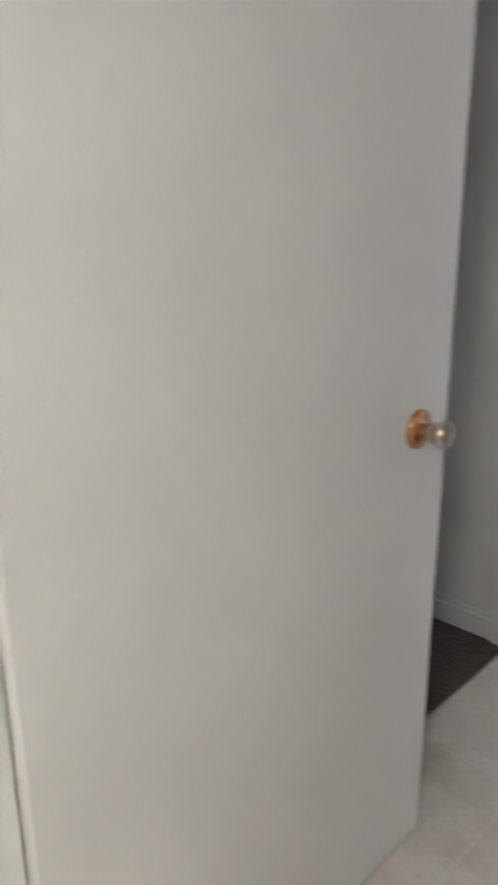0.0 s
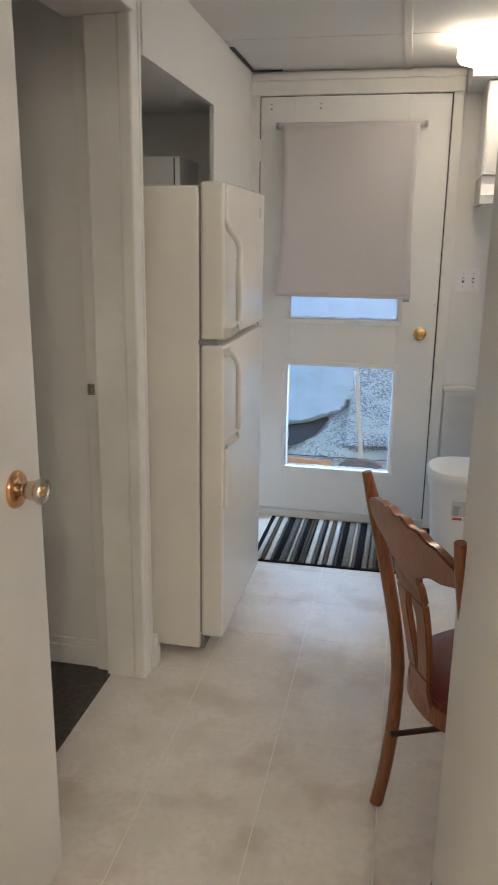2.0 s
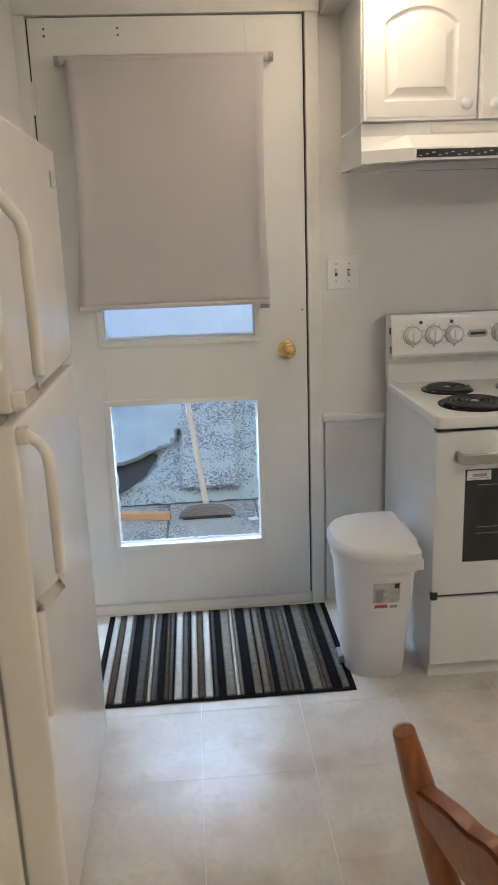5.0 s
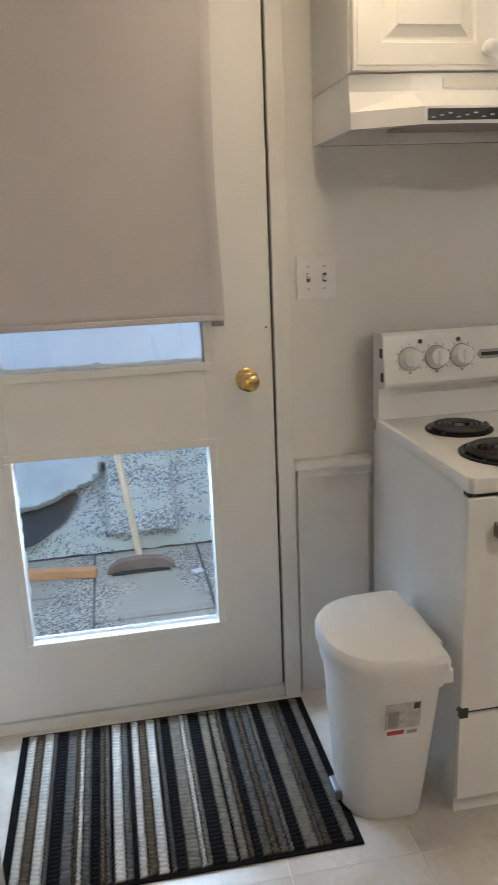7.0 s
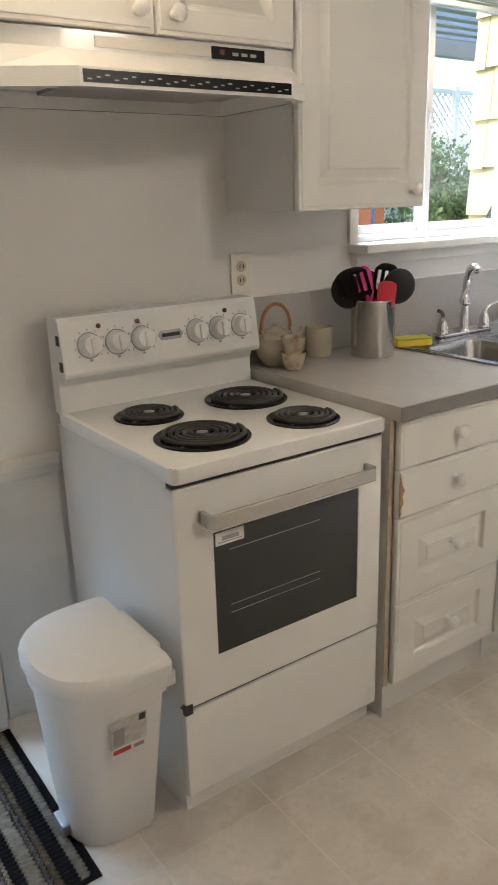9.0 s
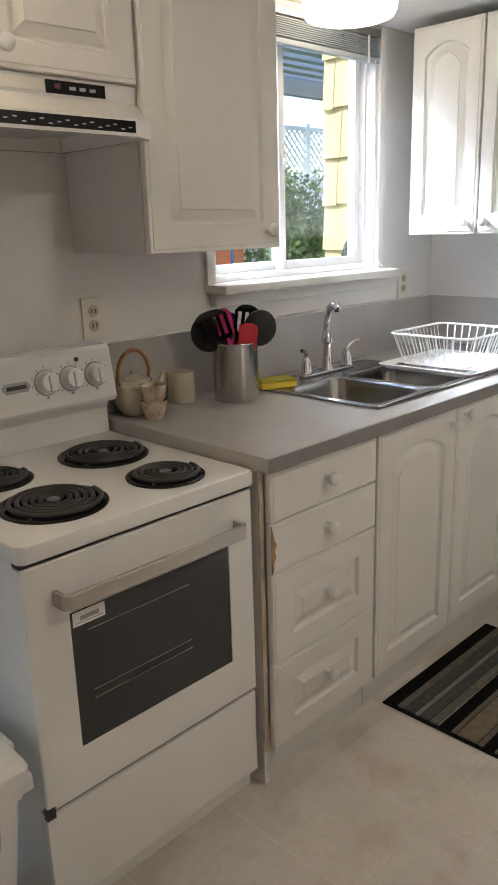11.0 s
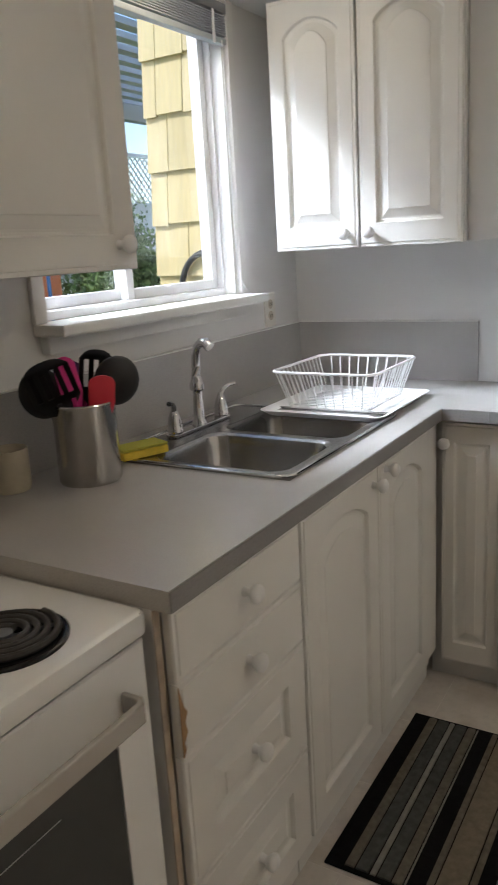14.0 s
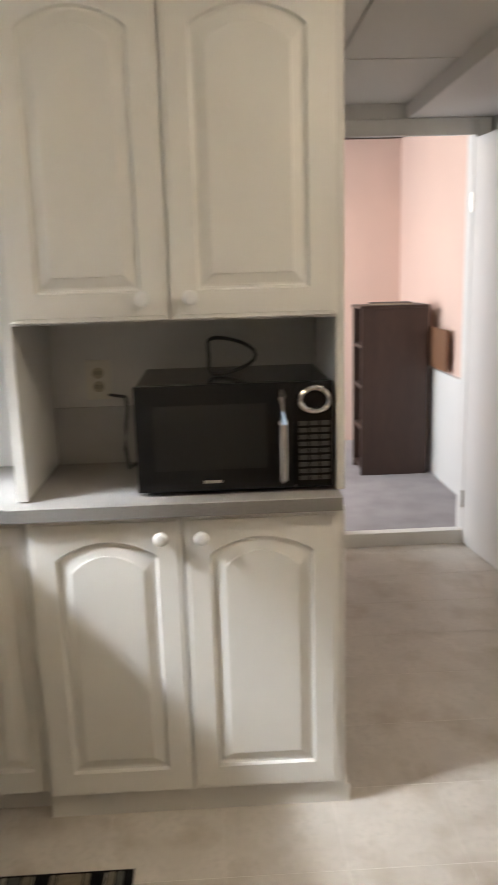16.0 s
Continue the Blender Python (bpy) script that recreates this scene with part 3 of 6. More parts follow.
def base_units():
    n = to_north(3.183)
    # drawer unit
    c = thing("drawer_unit", 1.31, 3.45, 0, "white four-drawer base cabinet with chipped edges beside the stove", "cabinet", "base cabinets")
    part("body", plus(box(1.078, 1.094, 3.186, 3.826, 0.0, 0.862, 0.001), box(1.094, 1.515, 3.2, 3.826, 0.10, 0.862)), M_CASE, c)
    # tan strip, mottled paler, down the front of the left panel
    part("bare_edge", box(1.0785, 1.0935, 3.1835, 3.1865, 0.10, 0.858), M_TANEDGE, c, "narrow tan strip on the cabinet's left edge")
    rows = ((0.730, 0.855, False, 0.797), (0.598, 0.727, False, 0.665), (0.352, 0.595, True, 0.482), (0.108, 0.349, True, 0.240))
    for a, b, p, kz in rows:
        d = part("drawer_front", panel_door(n, 1.098, 1.520, a, b, False, panel=p, side=0.075, top=0.062, foot=0.062), M_CAB, c)
        knob(n, 1.305, kz, 0.019, d)
    chip = [(1.0975, 0.600), (1.105, 0.612), (1.102, 0.625), (1.112, 0.640), (1.108, 0.66), (1.115, 0.675), (1.106, 0.69), (1.104, 0.70), (1.0975, 0.725)]
    part("chipped_edge", prism(chip, "y", 3.1625, 3.1645), M_BROWN, c, "chipped bare fibreboard")
    part("toe_board", box(1.082, 1.52, 3.205, 3.22, 0.0, 0.10), M_CASE, c)
    # sink unit
    c = thing("sink_unit", 1.92, 3.45, 0, "white sink base cabinet with two arched doors", "cabinet", "base cabinets")
    part("body", plus(box(1.525, 2.385, 3.2, 3.22, 0.10, 0.862), box(1.525, 1.54, 3.22, 3.826, 0.10, 0.862), box(1.54, 2.385, 3.22, 3.826, 0.10, 0.115)), M_CASE, c)
    door_of(c, n, 1.530, 1.938, 0.108, 0.855, (1.905, 0.812))
    door_of(c, n, 1.943, 2.330, 0.108, 0.855, (1.985, 0.830))
    part("filler", box(2.334, 2.43, 3.174, 3.19, 0.108, 0.855, 0.001), M_CAB, c)
    part("toe_board", box(1.525, 2.43, 3.205, 3.22, 0.0, 0.10), M_CASE, c)
    # corner unit
    e = to_east(2.449)
    c = thing("corner_unit", 2.65, 3.08, 0, "narrow white corner base cabinet", "cabinet", "base cabinets")
    part("body", box(2.452, 2.838, 2.985, 3.199, 0.10, 0.862), M_CASE, c)
    door_of(c, e, 2.982, 3.158, 0.075, 0.850, (3.145, 0.79), arched=False, side=0.036)
    part("toe_board", box(2.475, 2.49, 2.985, 3.20, 0.0, 0.10), M_CASE, c)
    # tall unit with the microwave shelf
    c = thing("tall_unit", 2.60, 2.58, 0, "tall white cabinet with arched doors and an open microwave shelf", "cabinet", "base cabinets")
    e = to_east(2.419)
    part("lower_body", box(2.424, 2.838, 2.17, 2.979, 0.08, 0.862), M_CASE, c)
    part("side_panel", box(2.424, 2.838, 2.17, 2.190, 0.907, 2.098, 0.001), M_CASE, c)
    part("side_panel", box(2.424, 2.838, 2.965, 2.992, 0.907, 2.098, 0.001), M_CASE, c)
    part("upper_body", box(2.424, 2.838, 2.1905, 2.9645, 1.340, 2.098), M_CASE, c)
    part("back_panel", box(2.822, 2.838, 2.1905, 2.9645, 0.907, 1.3395), M_CASE, c)
    part("splash_strip", box(2.814, 2.8215, 2.1910, 2.9640, 0.9045, 1.075, 0.001), M_COUNT, c, "grey laminate strip at the back of the shelf")
    part("toe_board", box(2.427, 2.45, 2.168, 2.98, 0.0, 0.08), M_CASE, c)
    part("base_block", box(2.425, 2.47, 2.156, 2.1695, 0.0, 0.055, 0.003), M_TRIM, c)
    door_of(c, e, 2.586, 2.970, 0.082, 0.860, (2.638, 0.811))
    door_of(c, e, 2.190, 2.582, 0.082, 0.860, (2.537, 0.809))
    door_of(c, e, 2.589, 2.962, 1.346, 2.088, (2.647, 1.397))
    door_of(c, e, 2.192, 2.585, 1.346, 2.088, (2.538, 1.397))


def upper_units():
    n = to_north(3.519)
    c = thing("hood_cabinet", 0.69, 3.67, 1.717, "white two-door wall cabinet above the range hood", "cabinet", "wall cabinets")
    part("body", box(0.312, 1.050, 3.522, 3.828, 1.722, 2.096, 0.001), M_CASE, c)
    door_of(c, n, 0.316, 0.668, 1.724, 2.088, (0.625, 1.765), top=0.05, foot=0.055, side=0.065)
    door_of(c, n, 0.672, 1.046, 1.724, 2.088, (0.715, 1.765), top=0.05, foot=0.055, side=0.065)
    c = thing("wall_cabinet", 1.28, 3.67, 1.349, "white single-door wall cabinet beside the window", "cabinet", "wall cabinets")
    part("body", box(1.053, 1.518, 3.522, 3.828, 1.352, 2.096, 0.001), M_CASE, c)
    door_of(c, n, 1.056, 1.516, 1.350, 2.088, (1.462, 1.398))
    e = to_east(2.469)
    c = thing("wall_cabinet", 2.65, 3.40, 1.36, "white two-door wall cabinet with arched panels in the corner", "cabinet", "wall cabinets")
    part("body", box(2.472, 2.838, 3.108, 3.692, 1.362, 2.070, 0.001), M_CASE, c)
    door_of(c, e, 3.417, 3.694, 1.360, 2.068, (3.452, 1.402), side=0.05)
    door_of(c, e, 3.112, 3.411, 1.360, 2.068, (3.376, 1.402), side=0.05)
    part("filler", box(2.49, 2.838, 2.996, 3.105, 1.362, 2.098, 0.001), M_CASE, c)


base_units()
upper_units()


# ---- worktop, splashback, sink ----
def worktop():
    z0, z1 = 0.864, 0.900
    bm = bmesh.new()
    # cells around the sink opening, then one clean L-shaped slab
    xs, ys = (1.075, 1.640, 2.225, 2.386, 2.838), (3.012, 3.147, 3.262, 3.735, 3.826)
    cells = [(i, j) for i in range(4) for j in range(4) if not (i == 1 and j == 2) and not (j == 0 and i < 3)]
    vert = {}

    def v(x, y):
        return vert.setdefault((x, y), bm.verts.new((x, y, z0)) if (x, y) not in vert else None)
    for i, j in cells:
        q = []
        for x, y in ((xs[i], ys[j]), (xs[i + 1], ys[j]), (xs[i + 1], ys[j + 1]), (xs[i], ys[j + 1])):
            if (x, y) not in vert:
                vert[(x, y)] = bm.verts.new((x, y, z0))
            q.append(vert[(x, y)])
        bm.faces.new(q)
    r = bmesh.ops.extrude_face_region(bm, geom=bm.faces[:])
    bmesh.ops.translate(bm, verts=[g for g in r["geom"] if isinstance(g, bmesh.types.BMVert)], vec=(0, 0, z1 - z0))
    bmesh.ops.recalc_face_normals(bm, faces=bm.faces)
    bmesh.ops.dissolve_limit(bm, angle_limit=0.01, verts=bm.verts, edges=bm.edges)
    t = thing("worktop", 1.95, 3.45, 0.864, "grey laminate worktop in an L around the sink", "worktop")
    part("slab", bm, M_COUNT, t)
    part("edge_strip", plus(box(1.0755, 2.3845, 3.1445, 3.1468, 0.8645, 0.8985, 0.0008), box(2.3835, 2.3858, 3.013, 3.1465, 0.8645, 0.8985, 0.0008)), mat("dark_laminate_edge", (0.24, 0.232, 0.228), 0.4, grain=0.1), t, "darker laminate edge strip")
    s = thing("worktop", 2.60, 2.60, 0.866, "grey laminate worktop under the microwave", "worktop")
    part("slab", box(2.368, 2.838, 2.183, 3.009, 0.868, 0.904, 0.002), M_COUNT, s)
    part("edge_strip", box(2.3655, 2.3678, 2.184, 3.008, 0.869, 0.9025, 0.0008), bpy.data.materials["dark_laminate_edge"], s)
    b = thing("splashback", 1.95, 3.82, 0.90, "grey laminate splashback along the worktop", "splashback", kind="structure")
    part("back_panel", box(1.075, 2.830, 3.818, 3.828, 0.9005, 1.100), M_COUNT, b)
    part("side_panel", box(2.829, 2.838, 3.158, 3.8175, 0.9005, 1.100), M_COUNT, b)
    part("metal_edge", plus(box(1.075, 2.83, 3.814, 3.8285, 1.1003, 1.104), box(2.826, 2.8385, 3.158, 3.8135, 1.1003, 1.104)), M_TRIM, b, "pale edge bead")


def sink():
    s = thing("kitchen_sink", 1.93, 3.5, 0.72, "stainless steel double-bowl sink set into the worktop", "sink")
    x0, x1, y0, y1, z = 1.615, 2.250, 3.232, 3.755, 0.9065

    def bowl(a, b, c, d, deep):
        bm = bmesh.new()
        loops = [(rounded(a - 0.012, b + 0.012, c - 0.012, d + 0.012, 0.055), z), (rounded(a, b, c, d, 0.05), z - 0.006), (rounded(a + 0.006, b - 0.006, c + 0.006, d - 0.006, 0.05), z - 0.03), (rounded(a + 0.016, b - 0.016, c + 0.016, d - 0.016, 0.05), z - deep + 0.03), (rounded(a + 0.045, b - 0.045, c + 0.045, d - 0.045, 0.03), z - deep)]
        rings = [[bm.verts.new((u, v, w)) for u, v in o] for o, w in loops]
        k = len(rings[0])
        for p, q in zip(rings, rings[1:]):
            for i in range(k):
                bm.faces.new((p[i], p[(i + 1) % k], q[(i + 1) % k], q[i]))
        bm.faces.new(rings[-1])
        cx, cy = (a + b) / 2, (c + d) / 2
        plus(bm, lathe([(0.040, 0.0), (0.040, 0.003), (0.030, 0.003), (0.026, 0.001), (0.0, 0.001)], cx, cy, z - deep + 0.0005))
        bmesh.ops.recalc_face_normals(bm, faces=bm.faces)
        return bm
    bowls = ((1.652, 1.918, 3.272, 3.615), (1.962, 2.212, 3.272, 3.615))
    # rim plate: strips round the bowls
    rim_parts = [(x0, x1, y0, 3.262), (x0, x1, 3.625, y1), (x0, 1.642, 3.262, 3.625), (1.928, 1.952, 3.262, 3.625), (2.222, x1, 3.262, 3.625)]
    bm = bmesh.new()
    for a, b, c, d in rim_parts:
        plus(bm, box(a, b, c, d, 0.9003, z, 0.0))
    for a, b, c, d in bowls:
        for cx, sx in ((a - 0.012, 1), (b + 0.012, -1)):
            for cy, sy in ((c - 0.012, 1), (d + 0.012, -1)):
                pts = [(cx - sx * 0.0, cy - sy * 0.0)] + [(cx + sx * 0.055 * (1 - math.cos(radians(t))), cy + sy * 0.055 * (1 - math.sin(radians(t)))) for t in (0, 15, 30, 45, 60, 75, 90)]
                plus(bm, prism(pts, "z", 0.9004, z - 0.0002))
    part("rim", bm, M_SINK, s)
    for a, b, c, d in bowls:
        part("bowl", bowl(a, b, c, d, 0.165), M_SINK, s, "", True)
    lip = [(x, y, z + 0.0005) for x, y in rounded(x0, x1, y0, y1, 0.035, 6)]
    part("rolled_edge", tube(lip, 0.004, 8, closed=True), M_CHROME, s, "bright rolled edge", True)


def faucet():
    f = thing("faucet", 1.955, 3.69, 0.907, "chrome two-handle kitchen faucet with a pull-down spout", "faucet")
    x, y, z = 1.955, 3.690, 0.9075
    part("base_plate", prism(rounded(x - 0.140, x + 0.140, y - 0.020, y + 0.020, 0.019), "z", z, z + 0.010, 0.003), M_CHROME, f, "", True)
    part("body", lathe([(0.022, 0), (0.021, 0.006), (0.016, 0.014), (0.0145, 0.05), (0.0125, 0.085), (0.013, 0.092), (0.0205, 0.098), (0.0205, 0.112), (0.016, 0.122), (0.013, 0.135)], x, y, z + 0.009, 22), M_CHROME, f, "", True)
    sp = [(x, y, z + 0.142), (x, y - 0.001, z + 0.17), (x - 0.001, y - 0.004, z + 0.20), (x - 0.002, y - 0.012, z + 0.222), (x - 0.004, y - 0.026, z + 0.234), (x - 0.006, y - 0.042, z + 0.234), (x - 0.008, y - 0.056, z + 0.222)]
    part("spout", tube(sp, [0.013, 0.0125, 0.012, 0.012, 0.0125, 0.0135, 0.0145], 14), M_CHROME, f, "", True)
    for s in (-1, 1):
        hx = x + s * 0.112
        part("handle", plus(lathe([(0.021, 0), (0.021, 0.012), (0.0195, 0.014), (0.0195, 0.026), (0.017, 0.040), (0.011, 0.056), (0.006, 0.066), (0, 0.068)], hx, y, z + 0.009, 20), tube([(hx, y, z + 0.066), (hx + s * 0.008, y - 0.004, z + 0.084), (hx + s * 0.026, y - 0.012, z + 0.094), (hx + s * 0.046, y - 0.02, z + 0.097)], [0.008, 0.007, 0.006, 0.0065], 10)), M_CHROME, f, "", True)


worktop()
sink()
faucet()


# ---- window over the sink ----
def window_unit():
    w = thing("window_1", 1.97, 3.9, 1.235, "white sliding window with clear panes over the sink", "window", kind="structure")
    x0, x1, z0, z1 = 1.56, 2.425, 1.235, 2.08
    y = 3.90
    part("window_frame", plus(box(x0, x0 + 0.035, y - 0.03, y + 0.05, z0, z1, 0.003), box(x1 - 0.022, x1, y - 0.03, y + 0.05, z0, z1, 0.003), box(x0 + 0.035, x1 - 0.022, y - 0.03, y + 0.06, z0, z0 + 0.022, 0.003), box(x0 + 0.035, x1 - 0.022, y - 0.03, y + 0.06, z1 - 0.03, z1, 0.003)), M_PLASTIC, w, "white vinyl frame")
    for a, b, yy in ((x0 + 0.035, 1.985, y + 0.022), (1.945, x1 - 0.022, y - 0.008)):
        t = 0.030
        s = part("sash", plus(box(a, a + t, yy, yy + 0.026, z0 + 0.022, z1 - 0.03, 0.003), box(b - t, b, yy, yy + 0.026, z0 + 0.022, z1 - 0.03, 0.003), box(a + t, b - t, yy, yy + 0.026, z0 + 0.022, z0 + 0.022 + t, 0.003), box(a + t, b - t, yy, yy + 0.026, z1 - 0.03 - t, z1 - 0.03, 0.003)), M_PLASTIC, w, "white vinyl sash")
        p = part("pane", box(a + t - 0.004, b - t + 0.004, yy + 0.011, yy + 0.015, z0 + 0.02 + t, z1 - 0.028 - t), M_GLASS, s)
        p.visible_shadow = False
    part("sash_latch", plus(box(1.952, 1.968, y - 0.02, y - 0.008, 1.60, 1.66, 0.004), box(1.954, 1.966, y - 0.028, y - 0.02, 1.615, 1.632, 0.003)), M_PLASTIC, w)
    part("window_sill", plus(box(1.525, 2.462, 3.735, 3.872, 1.207, 1.235, 0.006), box(1.54, 2.45, 3.80, 3.829, 1.165, 1.207, 0.004)), M_TRIM, w, "white painted deep sill")
    part("reveal", plus(box(2.412, 2.424, 3.832, 3.872, 1.236, 2.078), box(1.561, 1.573, 3.832, 3.872, 1.236, 2.078)), M_TRIM, w)
    part("casing", plus(box(2.426, 2.462, 3.815, 3.8295, 1.236, 2.098, 0.003), box(1.521, 1.559, 3.815, 3.8295, 1.236, 2.098, 0.003)), M_TRIM, w)
    b = thing("venetian_blind", 1.97, 3.84, 1.975, "grey metal venetian blind raised to the top of the window", "blind")
    part("headrail", box(1.575, 2.41, 3.805, 3.845, 2.052, 2.079, 0.002), M_TIN, b)
    for k in range(9):
        part("slat", box(1.58, 2.405, 3.806, 3.832, 1.990 + 0.0065 * k, 1.9935 + 0.0065 * k, 0.0008), M_SLAT, b)
    part("bottom_rail", box(1.58, 2.405, 3.806, 3.832, 1.967, 1.984, 0.003), M_SLAT, b)
    for x in (1.72, 2.33):
        part("cord_clip", box(x, x + 0.012, 3.803, 3.806, 1.962, 2.052, 0.001), M_PLASTIC, b)
    part("pull_cord", tube([(2.37, 3.80, 1.975), (2.375, 3.80, 1.6), (2.382, 3.80, 1.34), (2.395, 3.795, 1.275), (2.42, 3.79, 1.245), (2.45, 3.78, 1.240)], 0.0015, 6), M_PLASTIC, b)


M_SLAT = mat("grey_blue_slats", (0.36, 0.40, 0.42), 0.4, vary=0.06)
window_unit()


# ---- stove ----
def stove():
    x0, x1, y0, y1 = 0.466, 1.062, 3.190, 3.80
    s = thing("stove", 0.76, 3.5, 0, "white electric stove with coil burners and a glass oven door", "stove")
    part("body", plus(box(x0 + 0.006, x1 - 0.006, y0 + 0.02, y1, 0.045, 0.835, 0.003), box(x0 + 0.006, x1 - 0.006, y0 + 0.032, y1, 0.0, 0.05)), M_ENAMEL, s)
    top = prism(rounded(x0 - 0.002, x1 + 0.002, y0 - 0.012, 3.775, 0.018), "z", 0.836, 0.872, 0.007)
    part("cooktop", top, M_ENAMEL, s, "", True)
    part("cooktop_gap", box(x0 + 0.004, x1 - 0.004, y0 + 0.004, y0 + 0.03, 0.826, 0.8365), M_DARK, s)
    guard = [(3.700, 0.968), (3.694, 0.980), (3.716, 1.108), (3.724, 1.118), (3.79, 1.118), (3.79, 0.866), (3.742, 0.866), (3.746, 0.94), (3.735, 0.962)]
    part("backguard", prism(guard, "x", x0, x1, 0.003), M_ENAMEL, s)
    for yy, zz in ((3.715, 1.05), (3.705, 0.985)):
        part("end_clip", box(x0 - 0.0015, x0 + 0.001, yy, yy + 0.02, zz, zz + 0.025), M_DARK, s, "black clip on the end")

    def on_guard(x, z, r, h, prof, material, name, label=""):
        yy = 3.694 + (z - 0.980) * 0.172
        way = Vector((0, -0.985, 0.17))
        bm = moved(lathe(prof, n=22), Matrix.Translation((x, yy - 0.0005, z)) @ way.to_track_quat("Z", "Y").to_matrix().to_4x4())
        return part(name, bm, material, s, label, True)
    for x in (0.540, 0.617, 0.690, 0.857, 0.929, 1.004):
        k = on_guard(x, 1.045, 0.03, 0.03, [(0.031, 0), (0.030, 0.004), (0.0265, 0.007), (0.0255, 0.022), (0.022, 0.027), (0, 0.0275)], M_PLASTIC, "control_knob", "white control knob")
        on_guard(x, 1.045, 0.03, 0.03, [(0.0335, 0), (0.0335, 0.0012), (0.0312, 0.0012)], M_TINDK0, "dial_ring", "grey printed dial ring")
        for q in range(9):
            a = radians(-40 + 260 * q / 8)
            zq = 1.045 + 0.039 * math.sin(a)
            part("dial_tick", moved(box(-0.0012, 0.0012, 0, 0.0006, -0.0028, 0.0028), pose(x + 0.039 * math.cos(a), 3.694 + (zq - 0.98) * 0.172 - 0.001, zq, -10)), M_TIN, s)
        m = 1.045
        yy = 3.694 + (m - 0.980) * 0.172 - 0.022
        part("grip", moved(box(-0.0055, 0.0055, -0.012, 0.0, -0.020, 0.020, 0.003), pose(x, yy, m, -10)), M_ENAMEL, k)
        part("dial_mark", moved(box(-0.004, 0.004, 0, 0.0008, -0.003, 0.003), pose(x, 3.694 + (1.008 - 0.98) * 0.172 - 0.0012, 1.008, -10)), M_TIN, s)
    for x in (0.572, 0.682, 0.955):
        on_guard(x, 1.090, 0.006, 0.004, [(0.0065, 0), (0.006, 0.003), (0, 0.004)], M_RED, "indicator_light", "dark red indicator light")
    badge = [(0.736, 1.045), (0.745, 1.058), (0.805, 1.058), (0.814, 1.045), (0.805, 1.032), (0.745, 1.032)]
    bm = prism([(u, v - 1.045) for u, v in badge], "y", -0.0022, 0.0, 0.0006)
    part("badge", moved(bm, pose(0, 3.694 + 0.065 * 0.172, 1.045, -10)), M_TIN, s, "grey name badge")
    part("badge_bar", moved(box(0.748, 0.802, -0.0032, -0.002, -0.005, 0.005), pose(0, 3.694 + 0.065 * 0.172, 1.045, -10)), M_DARK, s)
    for x, y, r in ((0.627, 3.575, 0.088), (0.634, 3.335, 0.112), (0.908, 3.553, 0.112), (0.902, 3.303, 0.090)):
        z = 0.8722
        b = part("burner", lathe([(r, 0.0), (r, 0.0035), (r - 0.004, 0.0058), (r - 0.010, 0.0048), (r - 0.020, 0.0012), (r * 0.3, 0.0006), (0, 0.0006)], x, y, z, 40), M_BLACK, s, "black drip bowl", True)
        turns, n = (4 if r < 0.1 else 5), 26
        pts = []
        for k in range(turns * n + 1):
            a = 2 * math.pi * k / n
            rr = 0.020 + (r - 0.034) * k / (turns * n)
            pts.append((x + rr * math.cos(a), y + rr * math.sin(a), z + 0.0105))
        part("coil", tube(pts, 0.0056, 8), M_COIL, b, "dark heating coil", True)
        part("coil_support", plus(*[moved(box(0.01, r - 0.012, -0.0012, 0.0012, 0.0015, 0.0062), pose(x, y, z, 0, 0, 90 + 120 * q)) for q in range(3)], lathe([(0.014, 0), (0.014, 0.012), (0, 0.013)], x, y, z + 0.001, 16)), M_TIN, b)
    # oven door and drawer
    d = part("oven_door", pierced(x0 + 0.002, x1 - 0.002, 0.300, 0.824, 0.560, 0.982, 0.408, 0.706, y0, y0 + 0.03), M_ENAMEL, s)
    part("oven_window", box(0.561, 0.981, y0 + 0.001, y0 + 0.008, 0.4085, 0.7055), M_OVENGLASS, d, "black oven glass")
    for z in (0.50, 0.52, 0.655):
        part("rack_line", box(0.60, 0.86, y0 + 0.0003, y0 + 0.0012, z, z + 0.0016), M_TIN, d)
    part("sticker", box(0.566, 0.640, y0 - 0.0002, y0 + 0.0012, 0.672, 0.702), M_PLASTIC, d, "white printed sticker")
    part("sticker_print", plus(box(0.582, 0.626, y0 - 0.0006, y0 + 0.0001, 0.682, 0.692), box(0.572, 0.634, y0 - 0.0006, y0 + 0.0001, 0.677, 0.679)), M_TIN, d)
    inner = [(0.528, y0), (0.528, y0 - 0.034), (0.540, y0 - 0.047), (0.995, y0 - 0.047), (1.007, y0 - 0.034), (1.007, y0)]
    outer = [(0.538, y0), (0.538, y0 - 0.030), (0.544, y0 - 0.036), (0.991, y0 - 0.036), (0.997, y0 - 0.030), (0.997, y0)]
    part("handle", prism(inner + outer[::-1], "z", 0.734, 0.766, 0.003), M_NICK2, d, "pale metal bar handle")
    part("drawer", box(x0 + 0.002, x1 - 0.002, y0 + 0.004, y0 + 0.03, 0.058, 0.290, 0.004), M_ENAMEL, s)
    part("seam", box(x0 + 0.004, x1 - 0.004, y0 + 0.012, y0 + 0.03, 0.288, 0.302), M_DARK, s)
    part("hinge_notch", box(x0 - 0.001, x0 + 0.02, y0 - 0.0015, y0 + 0.012, 0.285, 0.312, 0.002), M_DARK, s, "black corner clip")
